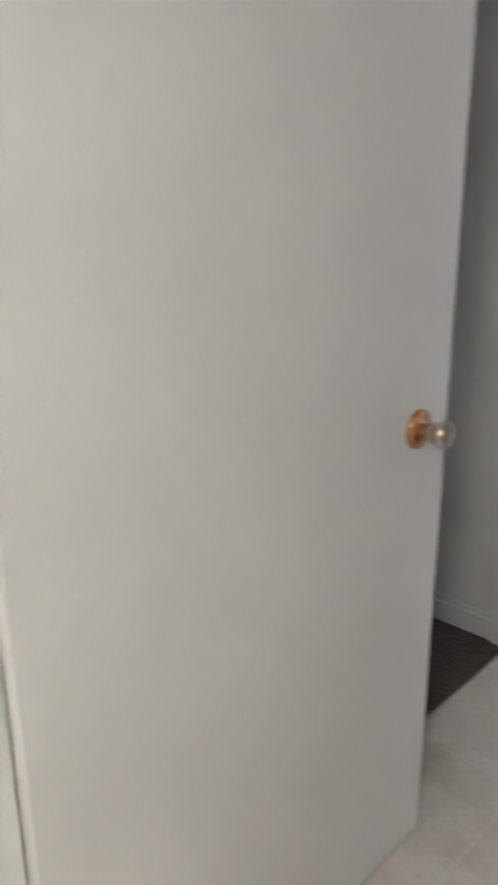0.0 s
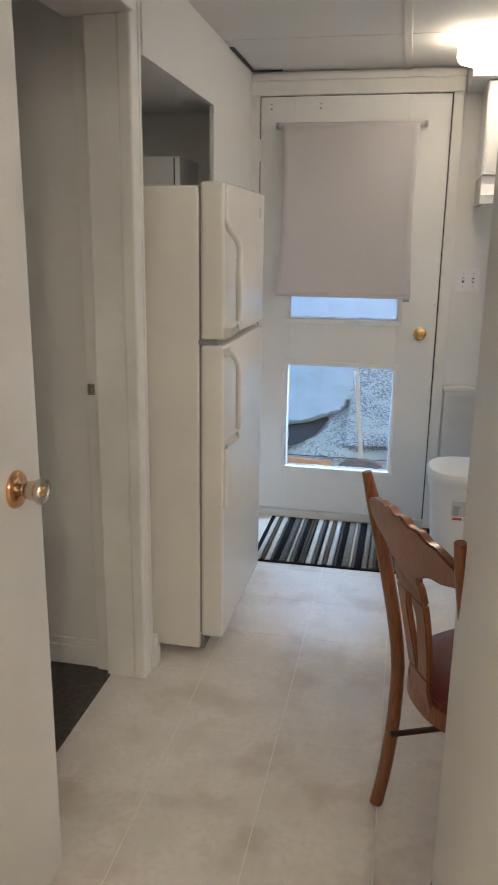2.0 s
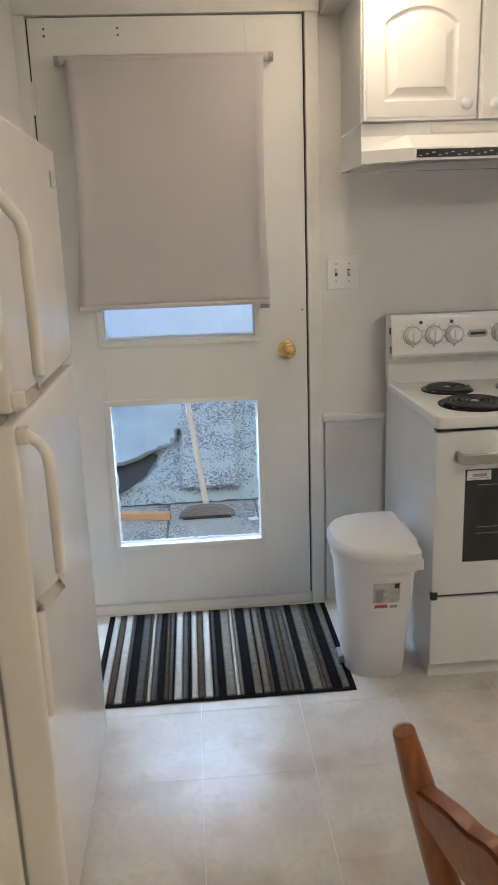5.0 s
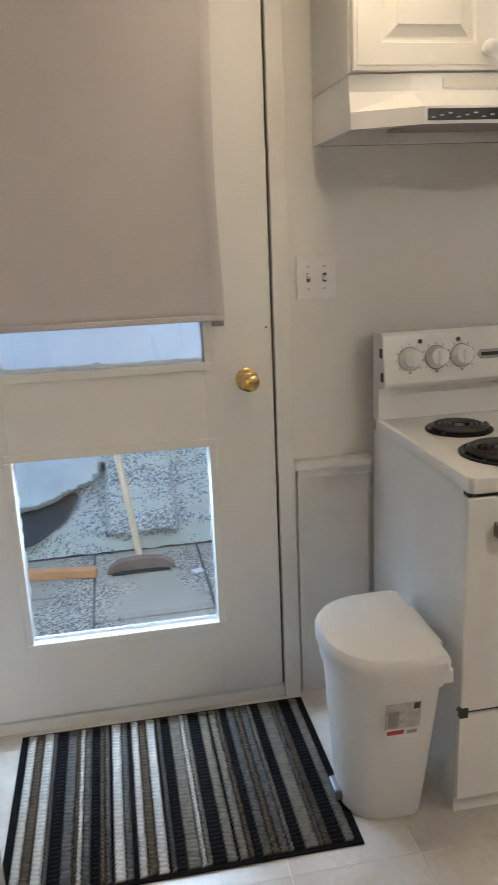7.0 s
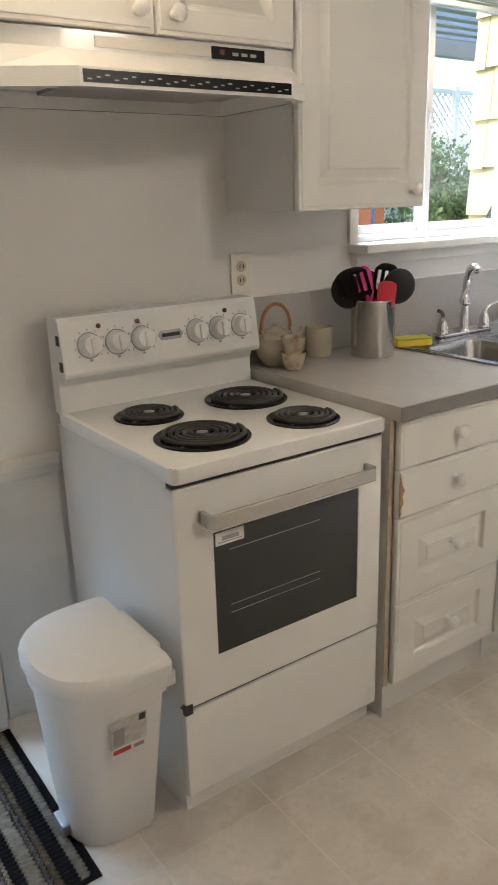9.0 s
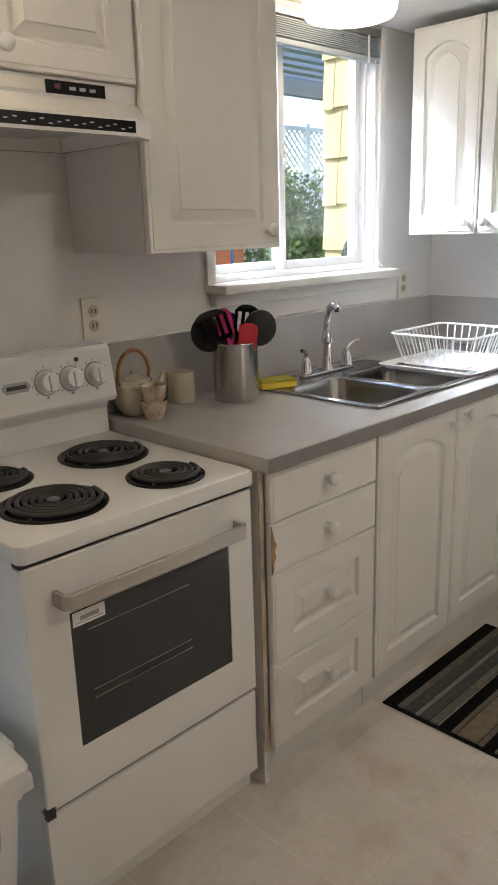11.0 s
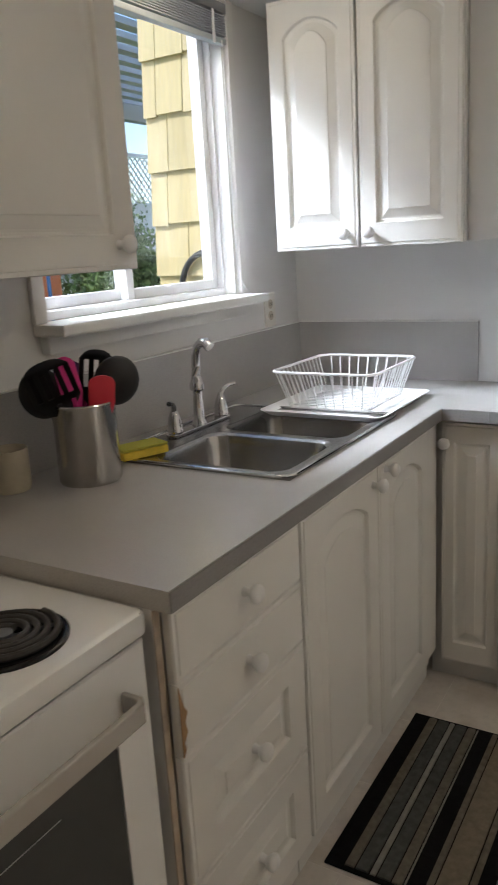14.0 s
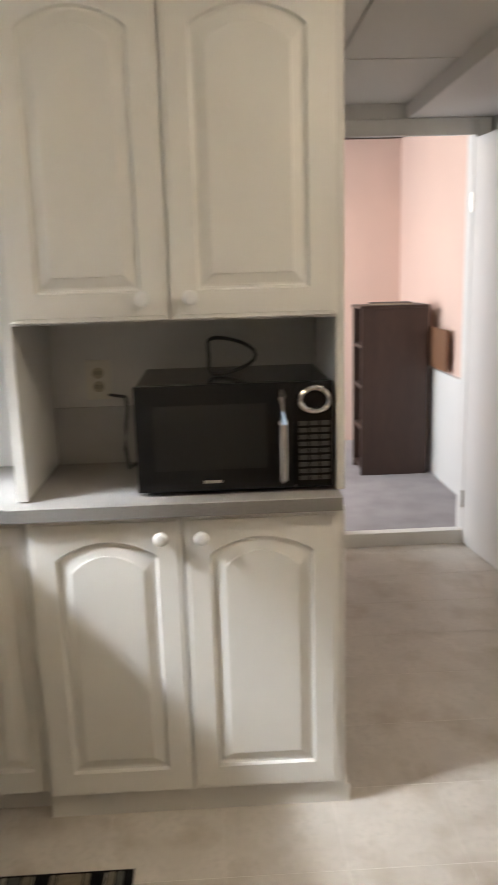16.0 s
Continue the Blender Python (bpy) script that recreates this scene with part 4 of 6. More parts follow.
    for x in (x0 + 0.05, x1 - 0.05):
        for y in (y0 + 0.08, y1 - 0.06):
            part("foot", lathe([(0.016, 0), (0.016, 0.01), (0.008, 0.012), (0.008, 0.03)], x, y, 0.0, 12), M_DARK, s)


M_TINDK0 = mat("printed_grey", (0.30, 0.30, 0.30), 0.6)
M_RED = mat("dark_red_lens", (0.10, 0.012, 0.012), 0.3)
M_NICK2 = mat("pale_painted_metal", (0.52, 0.50, 0.47), 0.25, 0.6)
stove()


def hood():
    h = thing("range_hood", 0.69, 3.63, 1.60, "white metal range hood with a black vent strip", "range hood")
    plan = [(0.312, 3.828), (0.312, 3.505), (0.455, 3.432), (0.985, 3.432), (1.052, 3.470), (1.052, 3.828)]
    top = [(0.314, 3.828), (0.314, 3.522), (0.455, 3.512), (0.985, 3.512), (1.050, 3.518), (1.050, 3.828)]
    bm = bmesh.new()
    loops = [(plan, 1.604), (plan, 1.640), (top, 1.684), (top, 1.720)]
    rings = [[bm.verts.new((u, v, z)) for u, v in o] for o, z in loops]
    k = len(plan)
    for a, b in zip(rings, rings[1:]):
        for i in range(k):
            bm.faces.new((a[i], a[(i + 1) % k], b[(i + 1) % k], b[i]))
    bm.faces.new(rings[-1])
    ins = [(u + (0.02 if u < 0.6 else -0.02), v + (0.02 if v < 3.6 else -0.02)) for u, v in plan]
    r1 = [bm.verts.new((u, v, 1.604)) for u, v in ins]
    r2 = [bm.verts.new((u, v, 1.640)) for u, v in ins]
    for a, b in ((rings[0], r1), (r1, r2)):
        for i in range(k):
            bm.faces.new((a[i], a[(i + 1) % k], b[(i + 1) % k], b[i]))
    bm.faces.new(r2)
    bmesh.ops.recalc_face_normals(bm, faces=bm.faces)
    part("canopy", bm, M_ENAMEL, h)
    part("vent_strip", box(0.462, 0.98, 3.430, 3.4325, 1.611, 1.635), M_BLACK, h, "black speckled vent strip")
    for k in range(26):
        x = 0.47 + k * 0.0196
        part("vent_fleck", box(x, x + 0.009, 3.4288, 3.4302, 1.616 + 0.004 * (k % 3), 1.6185 + 0.004 * (k % 3)), M_TIN, h)
    part("filter", box(0.50, 0.93, 3.50, 3.78, 1.628, 1.636), M_TIN, h, "grey grease filter")
    part("lamp_cover", box(0.60, 0.75, 3.46, 3.50, 1.618, 1.639, 0.004), M_PLASTIC, h)
    p = part("control_panel", box(0.815, 0.962, 3.508, 3.5125, 1.688, 1.714, 0.001), M_BLACK, h, "black control panel")
    part("control_light", box(0.835, 0.848, 3.5065, 3.5085, 1.698, 1.708), M_RED, p)
    for x in (0.87, 0.895, 0.92):
        part("button", box(x, x + 0.016, 3.5065, 3.5085, 1.697, 1.704, 0.001), M_TIN, p)
    part("trim_strip", box(0.53, 0.81, 3.5085, 3.5125, 1.690, 1.712, 0.001), M_IVORY, h)


hood()


# ---- refrigerator niche ----
def fridge():
    f = thing("refrigerator", -0.88, 2.65, 0, "off-white top-freezer refrigerator in its niche", "refrigerator")
    y0, y1 = 2.302, 2.975
    part("body", box(-1.26, -0.612, y0, y1, 0.03, 1.598, 0.006), M_FRIDGE, f)
    part("gasket", plus(box(-0.614, -0.604, y0 + 0.01, y1 - 0.01, 0.09, 1.108), box(-0.614, -0.604, y0 + 0.01, y1 - 0.01, 1.130, 1.595)), M_GASKET, f)
    d1 = part("freezer_door", box(-0.606, -0.530, y0 + 0.004, y1, 1.128, 1.610, 0.010, 3), M_FRIDGE, f, "", True)
    d2 = part("fridge_door", box(-0.606, -0.530, y0 + 0.004, y1, 0.078, 1.110, 0.010, 3), M_FRIDGE, f, "", True)
    part("hinge_cover", box(-0.628, -0.55, y0 + 0.002, y0 + 0.05, 1.111, 1.127, 0.003), M_TIN, f, "grey middle hinge")
    y = y0 + 0.020

    def bar(zs, xs, parent):
        bm = tube([(x, y, z) for x, z in zip(xs, zs)], [0.0105] * len(zs), 12)
        part("handle", bm, M_FRIDGE, parent, "off-white bar handle", True)
    bar((1.60, 1.50, 1.475, 1.455, 1.435, 1.41, 1.19, 1.165, 1.150, 1.138), (-0.531, -0.529, -0.520, -0.505, -0.490, -0.484, -0.484, -0.490, -0.508, -0.531), d1)
    bar((1.098, 1.088, 1.075, 1.055, 1.03, 0.84, 0.815, 0.80, 0.785, 0.77, 0.56), (-0.531, -0.512, -0.495, -0.485, -0.482, -0.482, -0.487, -0.502, -0.519, -0.527, -0.529), d2)
    for z0, z1, d in ((1.135, 1.165, d1), (1.075, 1.104, d2)):
        part("handle_mount", box(-0.534, -0.508, y - 0.014, y + 0.014, z0, z1, 0.006), M_FRIDGE, d)
    part("badge", box(-0.5305, -0.5275, 2.885, 2.910, 1.52, 1.555, 0.002), M_TIN, d1, "small grey badge")
    part("kick_grille", box(-0.62, -0.60, y0 + 0.02, y1 - 0.02, 0.02, 0.075), M_GASKET, f)
    for yy in (y0 + 0.06, y1 - 0.06):
        part("roller", tube([(-0.66, yy - 0.012, 0.018), (-0.66, yy + 0.012, 0.018)], 0.018, 14), M_GASKET, f)
    for x in (-1.2,):
        part("rear_foot", box(x, x + 0.05, y0 + 0.03, y1 - 0.03, 0.0, 0.032), M_GASKET, f)


def tall_cupboard():
    c = thing("tall_cupboard", -1.15, 3.4, 0, "white tall cupboard in the niche behind the refrigerator", "cupboard")
    part("body", box(-1.29, -0.935, 3.106, 3.395, 0.0, 1.765, 0.003), M_CASE, c)
    part("gap", box(-0.936, -0.930, 3.110, 3.391, 0.02, 1.76), M_DARK, c)
    part("door", box(-0.929, -0.908, 3.106, 3.395, 0.02, 1.765, 0.003), M_CAB, c)


fridge()
tall_cupboard()


# ---- bin, mats ----
def pedal_bin():
    b = thing("waste_bin", 0.30, 3.3, 0, "white plastic D-shaped waste bin with its lid closed", "bin")

    def dee(x0, x1, y0, y1, n=16):
        cy, ry, rx = (y0 + y1) / 2, (y1 - y0) / 2, (x1 - x0) * 0.72
        pts = [(x1, y0 + 0.012), (x1, y1 - 0.012), (x1 - 0.012, y1)]
        for k in range(n + 1):
            a = radians(90 + 180 * k / n)
            pts.append((x0 + rx + rx * math.copysign(abs(math.cos(a)) ** 0.8, math.cos(a)), cy + ry * math.copysign(abs(math.sin(a)) ** 0.8, math.sin(a))))
        pts.append((x1 - 0.012, y0))
        return pts

    def loft(levels):
        bm = bmesh.new()
        rings = [[bm.verts.new((u, v, z)) for u, v in dee(*d)] for d, z in levels]
        k = len(rings[0])
        for a, c in zip(rings, rings[1:]):
            for i in range(k):
                bm.faces.new((a[i], a[(i + 1) % k], c[(i + 1) % k], c[i]))
        bm.faces.new(rings[0][::-1])
        bm.faces.new(rings[-1])
        bmesh.ops.recalc_face_normals(bm, faces=bm.faces)
        return bm
    part("body", loft([((0.218, 0.388, 3.235, 3.435), 0.0), ((0.213, 0.392, 3.228, 3.440), 0.012), ((0.183, 0.412, 3.165, 3.478), 0.425)]), M_PLASTIC, b, "", True)
    part("liner", loft([((0.178, 0.416, 3.158, 3.484), 0.400), ((0.175, 0.418, 3.154, 3.488), 0.430)]), M_PLASTIC, b, "edge of a white bin liner", True)
    lid = part("lid", loft([((0.172, 0.420, 3.150, 3.490), 0.432), ((0.168, 0.423, 3.144, 3.495), 0.446), ((0.168, 0.423, 3.144, 3.495), 0.466), ((0.176, 0.418, 3.155, 3.487), 0.479), ((0.20, 0.40, 3.19, 3.46), 0.484)]), M_PLASTIC, b, "", True)
    part("lid_hinge", box(0.415, 0.432, 3.22, 3.40, 0.440, 0.474, 0.004), M_PLASTIC, lid)
    part("catch", box(0.405, 0.432, 3.158, 3.185, 0.405, 0.440, 0.005), M_PLASTIC, b)

    def front(u, z):
        return 3.165 + (0.425 - z) * 0.152
    def tag(name, u0, u1, z0, z1, material, lift, label=""):
        bm = bmesh.new()
        q = [bm.verts.new((u, front(u, z) - lift, z)) for u, z in ((u0, z0), (u1, z0), (u1, z1), (u0, z1))]
        bm.faces.new(q)
        bm.faces.ensure_lookup_table()
        r = bmesh.ops.extrude_face_region(bm, geom=bm.faces[:])
        bmesh.ops.translate(bm, verts=[g for g in r["geom"] if isinstance(g, bmesh.types.BMVert)], vec=(0, -0.0006, 0))
        bmesh.ops.recalc_face_normals(bm, faces=bm.faces)
        return part(name, bm, material, b, label)
    tag("sticker", 0.280, 0.364, 0.290, 0.362, M_STICK, 0.0008, "grey printed sticker")
    tag("sticker_band", 0.282, 0.362, 0.262, 0.289, M_PLASTIC, 0.0008)
    tag("sticker_picture", 0.287, 0.312, 0.295, 0.340, M_TIN, 0.0016)
    tag("sticker_mark", 0.346, 0.361, 0.342, 0.359, M_DARK, 0.0016)
    tag("sticker_print", 0.286, 0.327, 0.273, 0.285, M_REDINK, 0.0016, "red printed bar")
    tag("sticker_lines", 0.334, 0.358, 0.272, 0.282, M_TIN, 0.0016)
    part("pedal", box(0.195, 0.235, 3.30, 3.36, 0.02, 0.05, 0.006), M_TIN, b, "grey foot pedal")


M_STICK = mat("sticker_grey", (0.48, 0.47, 0.46), 0.5, vary=0.2, scale=60)
M_REDINK = mat("red_ink", (0.5, 0.05, 0.05), 0.5)
pedal_bin()


def stripe_mat(name, x0, x1, y0, y1, along, order, tooth, label, turn=0):
    """A woven mat: a bound base with raised corded stripes side by side."""
    t = thing(name, (x0 + x1) / 2, (y0 + y1) / 2, 0, label, "mat", "striped floor mats")
    part("base", box(x0, x1, y0, y1, 0.0005, 0.006, 0.002), M_YARN_BLACK, t, "black bound edge")
    span = (y1 - y0 if along == "x" else x1 - x0) - 0.024
    total, p = sum(w for _, w in order), 0.012
    for m, w in order:
        a, b = p, p + w / total * span
        p = b
        bm = bmesh.new()
        n = 84
        lo, hi = ((x0, x1) if along == "x" else (y0, y1))
        lo, hi = lo + 0.012, hi - 0.012
        rows = []
        for k in range(n + 1):
            s = lo + (hi - lo) * k / n
            wob = tooth * (1 if k % 2 else -1)
            zz = (0.0072 if m is M_YARN_BLACK else 0.0112) + 0.46 * tooth * (k % 2)
            cs = [(a + 0.0006 + wob * 0.5, 0.004), (a + 0.003 + wob * 0.5, zz - 0.001), ((a + b) / 2, zz), (b - 0.003 + wob * 0.5, zz - 0.001), (b - 0.0006 + wob * 0.5, 0.004)]
            rows.append([bm.verts.new((s, y0 + c, z) if along == "x" else (x0 + c, s, z)) for c, z in cs])
        for r, q in zip(rows, rows[1:]):
            for i in range(4):
                bm.faces.new((r[i], r[i + 1], q[i + 1], q[i]))
        bm.faces.new(rows[0])
        bm.faces.new(rows[-1][::-1])
        bmesh.ops.recalc_face_normals(bm, faces=bm.faces)
        part("stripe", bm, m, t)
    if turn:
        t.rotation_euler.z = radians(turn)
    return t


K, G, W, B, T = M_YARN_BLACK, M_YARN_GREY, M_YARN_WHITE, M_YARN_BROWN, M_YARN_TAN
S, P, U = M_YARN_SLATE, M_YARN_PALE, M_YARN_TAUPE
stripe_mat("door_mat", -0.605, 0.229, 3.172, 3.775, "y", [(K, 1), (W, 2.5), (B, 2.5), (W, 2.8), (G, 1.2), (K, 3.2), (G, 3), (B, 1), (W, 1.3), (G, 2.2), (K, 2.3), (B, 1.5), (G, 1.5), (K, 0.7), (W, 2.8), (G, 2), (K, 1.3), (W, 2.2), (B, 2.5), (W, 2.7), (K, 0.6), (G, 1.3), (K, 2.7), (U, 3.5), (W, 1.3), (U, 1.5), (K, 3.5), (U, 2.7), (K, 0.6), (U, 2.3), (B, 1.5), (K, 2), (G, 2.5), (B, 2), (G, 2.5), (U, 1.2), (K, 2.8), (U, 3.7), (G, 1.3), (B, 2), (K, 3.5), (U, 2.5), (K, 1)], 0.0052, "black, ivory and brown striped woven door mat")
stripe_mat("kitchen_mat", 1.575, 2.216, 2.735, 3.168, "x", [(K, 1.5), (S, 3), (U, 3), (P, 1), (K, 4.5), (U, 2.5), (T, 9), (U, 2.5), (K, 5), (P, 1), (U, 3.6), (S, 4.8), (P, 2.3), (S, 4.8), (U, 3.6), (K, 4.5)], 0.0006, "grey, tan and black striped floor mat before the sink")


# ---- things on the worktop ----
def utensil_jar():
    x, y, z = 1.475, 3.655, 0.9005
    j = thing("utensil_jar", x, y, z, "brushed steel jar full of black and pink kitchen tools", "jar")
    part("jar", lathe([(0.0, 0.003), (0.066, 0.003), (0.066, 0.176), (0.0695, 0.1775), (0.071, 0.174), (0.0685, 0.169), (0.0685, 0.006), (0.066, 0.0), (0.0, 0.0)], x, y, z, 40), M_STEEL, j, "", True)
    black, pink, red, purple = mat("black_nylon", (0.010, 0.010, 0.012), 0.5, bump=0.02), mat("magenta_silicone", (0.62, 0.03, 0.22), 0.5), mat("red_silicone", (0.60, 0.03, 0.05), 0.5), mat("purple_silicone", (0.06, 0.02, 0.10), 0.5)

    def tool(name, dx, dy, lean_x, lean_y, spin, start, heads, material):
        bm = tube([(0, 0, 0.012), (0, 0, start + 0.01)], [0.007, 0.0065], 8)
        plus(bm, *heads)
        m = Matrix.Translation((x + dx, y + dy, z)) @ Euler((radians(lean_y), radians(lean_x), radians(spin))).to_matrix().to_4x4()
        part(name, moved(bm, m), material, j, "", True)

    def blade(l, w, h, taper=0.55):
        """A flat rounded blade standing on the handle's end at height l."""
        o = [(w * 0.5 * taper, l), (w * 0.5, l + h * 0.30), (w * 0.5, l + h * 0.80)] + [(w * 0.5 * math.cos(radians(a)), l + h * 0.80 + h * 0.20 * math.sin(radians(a))) for a in (20, 45, 70, 90, 110, 135, 160)] + [(-w * 0.5, l + h * 0.80), (-w * 0.5, l + h * 0.30), (-w * 0.5 * taper, l)]
        return prism(o, "y", -0.0025, 0.0025, 0.001)

    def slotted(l, w, h, holes):
        """A blade pierced by upright slots, as one bridged plate."""
        bm = bmesh.new()
        k = holes * 2 + 1
        us = [-w / 2 + w * q / k for q in range(k + 1)]

        def lower(u):
            return l + h * 0.25 * (abs(2 * u / w) ** 2)

        def upper(u):
            return l + h * (1 - 0.16 * abs(2 * u / w) ** 3)
        vs = [-0.002, 0.002]
        cols = {}
        for q, u in enumerate(us):
            cols[q] = [[bm.verts.new((u, v, zz)) for v in vs] for zz in (lower(u), l + h * 0.34, l + h * 0.82, upper(u))]
        for q in range(k):
            for r in range(3):
                if r == 1 and q % 2 == 1:
                    continue
                a, b = cols[q], cols[q + 1]
                for v in (0, 1):
                    quad = (a[r][v], b[r][v], b[r + 1][v], a[r + 1][v])
                    bm.faces.new(quad if v == 0 else quad[::-1])
        for a, b in ((cols[q][r], cols[q][r + 1]) for q in range(k + 1) for r in range(3)):
            try:
                bm.faces.new((a[0], a[1], b[1], b[0]))
            except ValueError:
                pass
        for q in range(k):
            for r in range(4):
                a, b = cols[q][r], cols[q + 1][r]
                bm.faces.new((a[0], a[1], b[1], b[0]))
        return bm

    def bowl_head(l, r, deep):
        bm = bmesh.new()
        bmesh.ops.create_uvsphere(bm, u_segments=22, v_segments=12, radius=r)
        return moved(bm, Matrix.Translation((0, 0, l + r * 1.05)) @ Matrix.Diagonal((1, deep, 1.1, 1)))
    f = -38
    tool("slotted_ladle", -0.008, -0.014, -17, 4, f, 0.182, [slotted(0.165, 0.100, 0.122, 4)], black)
    tool("serving_spoon", -0.006, 0.012, -19, -1, f, 0.172, [bowl_head(0.160, 0.050, 0.30)], black)
    tool("spatula", -0.002, -0.020, -10, 3, f, 0.185, [blade(0.170, 0.046, 0.115)], pink)
    tool("spatula", 0.004, -0.028, 4, 8, f, 0.160, [blade(0.155, 0.056, 0.084, 0.8)], red)
    tool("spatula", 0.004, 0.022, -2, -8, f, 0.18, [blade(0.178, 0.062, 0.085)], purple)
    tool("slotted_spoon", 0.012, 0.010, 9, -4, f, 0.165, [slotted(0.160, 0.076, 0.125, 3)], black)
    tool("ladle", 0.006, -0.008, 17, 2, f, 0.182, [bowl_head(0.172, 0.050, 0.32)], black)


def crockery():
    cream = mat("cream_glazed_stoneware", (0.52, 0.47, 0.36), 0.25, vary=0.08, scale=20, bump=0.03, coat=0.4)
    floral = mat("floral_glaze", (0.55, 0.47, 0.36), 0.25, vary=0.1, scale=30, dirt=0.95, dirt_color=(0.28, 0.09, 0.04), dirt_scale=38, coat=0.4)
    cane = mat("cane_handle", (0.36, 0.17, 0.06), 0.5, vary=0.2, scale=60, bump=0.3)
    x, y, z = 1.165, 3.752, 0.9005
    t = thing("teapot", x, y, z, "cream stoneware teapot with a bent cane handle", "teapot")
    part("pot", lathe([(0.0, 0), (0.040, 0), (0.044, 0.004), (0.062, 0.035), (0.066, 0.06), (0.058, 0.085), (0.036, 0.098), (0.030, 0.099)], x, y, z, 30), cream, t, "", True)
    part("lid", lathe([(0.036, 0.098), (0.034, 0.104), (0.015, 0.112), (0.008, 0.116), (0.011, 0.124), (0, 0.128)], x, y, z, 24), cream, t, "", True)
    part("spout", tube([(x + 0.058, y - 0.01, z + 0.045), (x + 0.080, y - 0.012, z + 0.07), (x + 0.092, y - 0.014, z + 0.105)], [0.014, 0.010, 0.007], 12), cream, t, "", True)
    pts = [(x + 0.056 * math.cos(radians(a)), y, z + 0.098 + 0.085 * math.sin(radians(a)) ** 0.8) for a in range(0, 181, 15)]
    part("handle", tube(pts, 0.0055, 8), cane, t, "bent cane handle", True)
    for px in (x - 0.055, x + 0.055):
        part("lug", tube([(px, y - 0.008, z + 0.09), (px, y - 0.008, z + 0.108), (px, y + 0.008, z + 0.108), (px, y + 0.008, z + 0.09)], 0.004, 8), cream, t, "", True)
    prof = [(0.0, 0.006), (0.020, 0.006), (0.028, 0.018), (0.036, 0.052), (0.0385, 0.052), (0.031, 0.014), (0.024, 0.0), (0.0, 0.0)]
    c = solo("tea_cup", lathe(prof, 1.160, 3.662, z, 26), floral, "small cream tea cup with brown flowers", "cup", "stacked tea cups", smooth=True)
    copy_thing(c, Matrix.Translation((1.162, 3.664, z + 0.044)))
    mug = thing("mug", 1.352, 3.772, z, "plain cream stoneware mug beside the teapot", "mug")
    part("mug_body", lathe([(0.0, 0.005), (0.038, 0.005), (0.040, 0.092), (0.043, 0.092), (0.043, 0.01), (0.040, 0.0), (0.0, 0.0)], 1.352, 3.772, z, 28), cream, mug, "", True)


def sponge():
    s = thing("sponge", 1.665, 3.665, 0.907, "yellow and green kitchen sponge on the sink's rim", "sponge")
    m = pose(1.660, 3.665, 0.9075, 0, 0, -22)
    part("foam", moved(box(-0.062, 0.062, -0.034, 0.034, 0.0, 0.020, 0.005), m), mat("yellow_foam", (0.70, 0.52, 0.05), 0.9, vary=0.1, scale=40, bump=0.5, bump_scale=500), s, "", True)
    part("scourer", moved(box(-0.061, 0.061, -0.033, 0.033, 0.0202, 0.027, 0.002), m), mat("green_scourer", (0.42, 0.40, 0.05), 0.95, bump=0.6, bump_scale=600), s)


def dish_rack():
    r = thing("dish_rack", 2.36, 3.42, 0.901, "white wire dish rack on a plastic drip tray", "dish rack")
    x0, x1, y0, y1 = 2.165, 2.520, 3.262, 3.580
    tray = bmesh.new()
    loops = [(rounded(x0 + 0.00, x1 + 0.03, y0 - 0.01, y1 + 0.02, 0.03), 0.9015), (rounded(x0 - 0.02, x1 + 0.05, y0 - 0.03, y1 + 0.04, 0.03), 0.918), (rounded(x0 - 0.012, x1 + 0.042, y0 - 0.022, y1 + 0.032, 0.03), 0.918), (rounded(x0 + 0.01, x1 + 0.02, y0, y1 + 0.01, 0.03), 0.906)]
    rings = [[tray.verts.new((u, v, w)) for u, v in o] for o, w in loops]
    k = len(rings[0])
    for p, q in zip(rings, rings[1:]):
        for i in range(k):
            tray.faces.new((p[i], p[(i + 1) % k], q[(i + 1) % k], q[i]))
    tray.faces.new(rings[0][::-1])
    tray.faces.new(rings[-1])
    bmesh.ops.recalc_face_normals(tray, faces=tray.faces)
    part("drip_tray", tray, M_PLASTIC, r, "white plastic drip tray", True)
    zt, zb = 1.028, 0.922
    i0, i1, j0, j1 = x0 + 0.035, x1 - 0.035, y0 + 0.035, y1 - 0.035
    part("top_rim", tube([(u, v, zt) for u, v in rounded(x0, x1, y0, y1, 0.035)], 0.0042, 8, closed=True), M_PLASTIC, r, "", True)
    part("bottom_rim", tube([(u, v, zb) for u, v in rounded(i0, i1, j0, j1, 0.02)], 0.003, 8, closed=True), M_PLASTIC, r, "", True)
    for k in range(13):
        s = k / 12
        a, b = x0 + 0.03 + (x1 - x0 - 0.06) * s, i0 + 0.015 + (i1 - i0 - 0.03) * s
        part("wire", tube([(a, y0, zt), (b, j0, zb), (b, j1, zb), (a, y1, zt)], 0.0021, 6), M_PLASTIC, r)
    for k in range(9):
        s = k / 8
        a, b = y0 + 0.03 + (y1 - y0 - 0.06) * s, j0 + 0.015 + (j1 - j0 - 0.03) * s
        part("wire", tube([(x0, a, zt), (i0, b, zb)], 0.0021, 6), M_PLASTIC, r)
        part("wire", tube([(x1, a, zt), (i1, b, zb)], 0.0021, 6), M_PLASTIC, r)


M_MWPANE = mat("dark_microwave_pane", (0.016, 0.016, 0.017), 0.10, vary=0.1, bump=0.0)


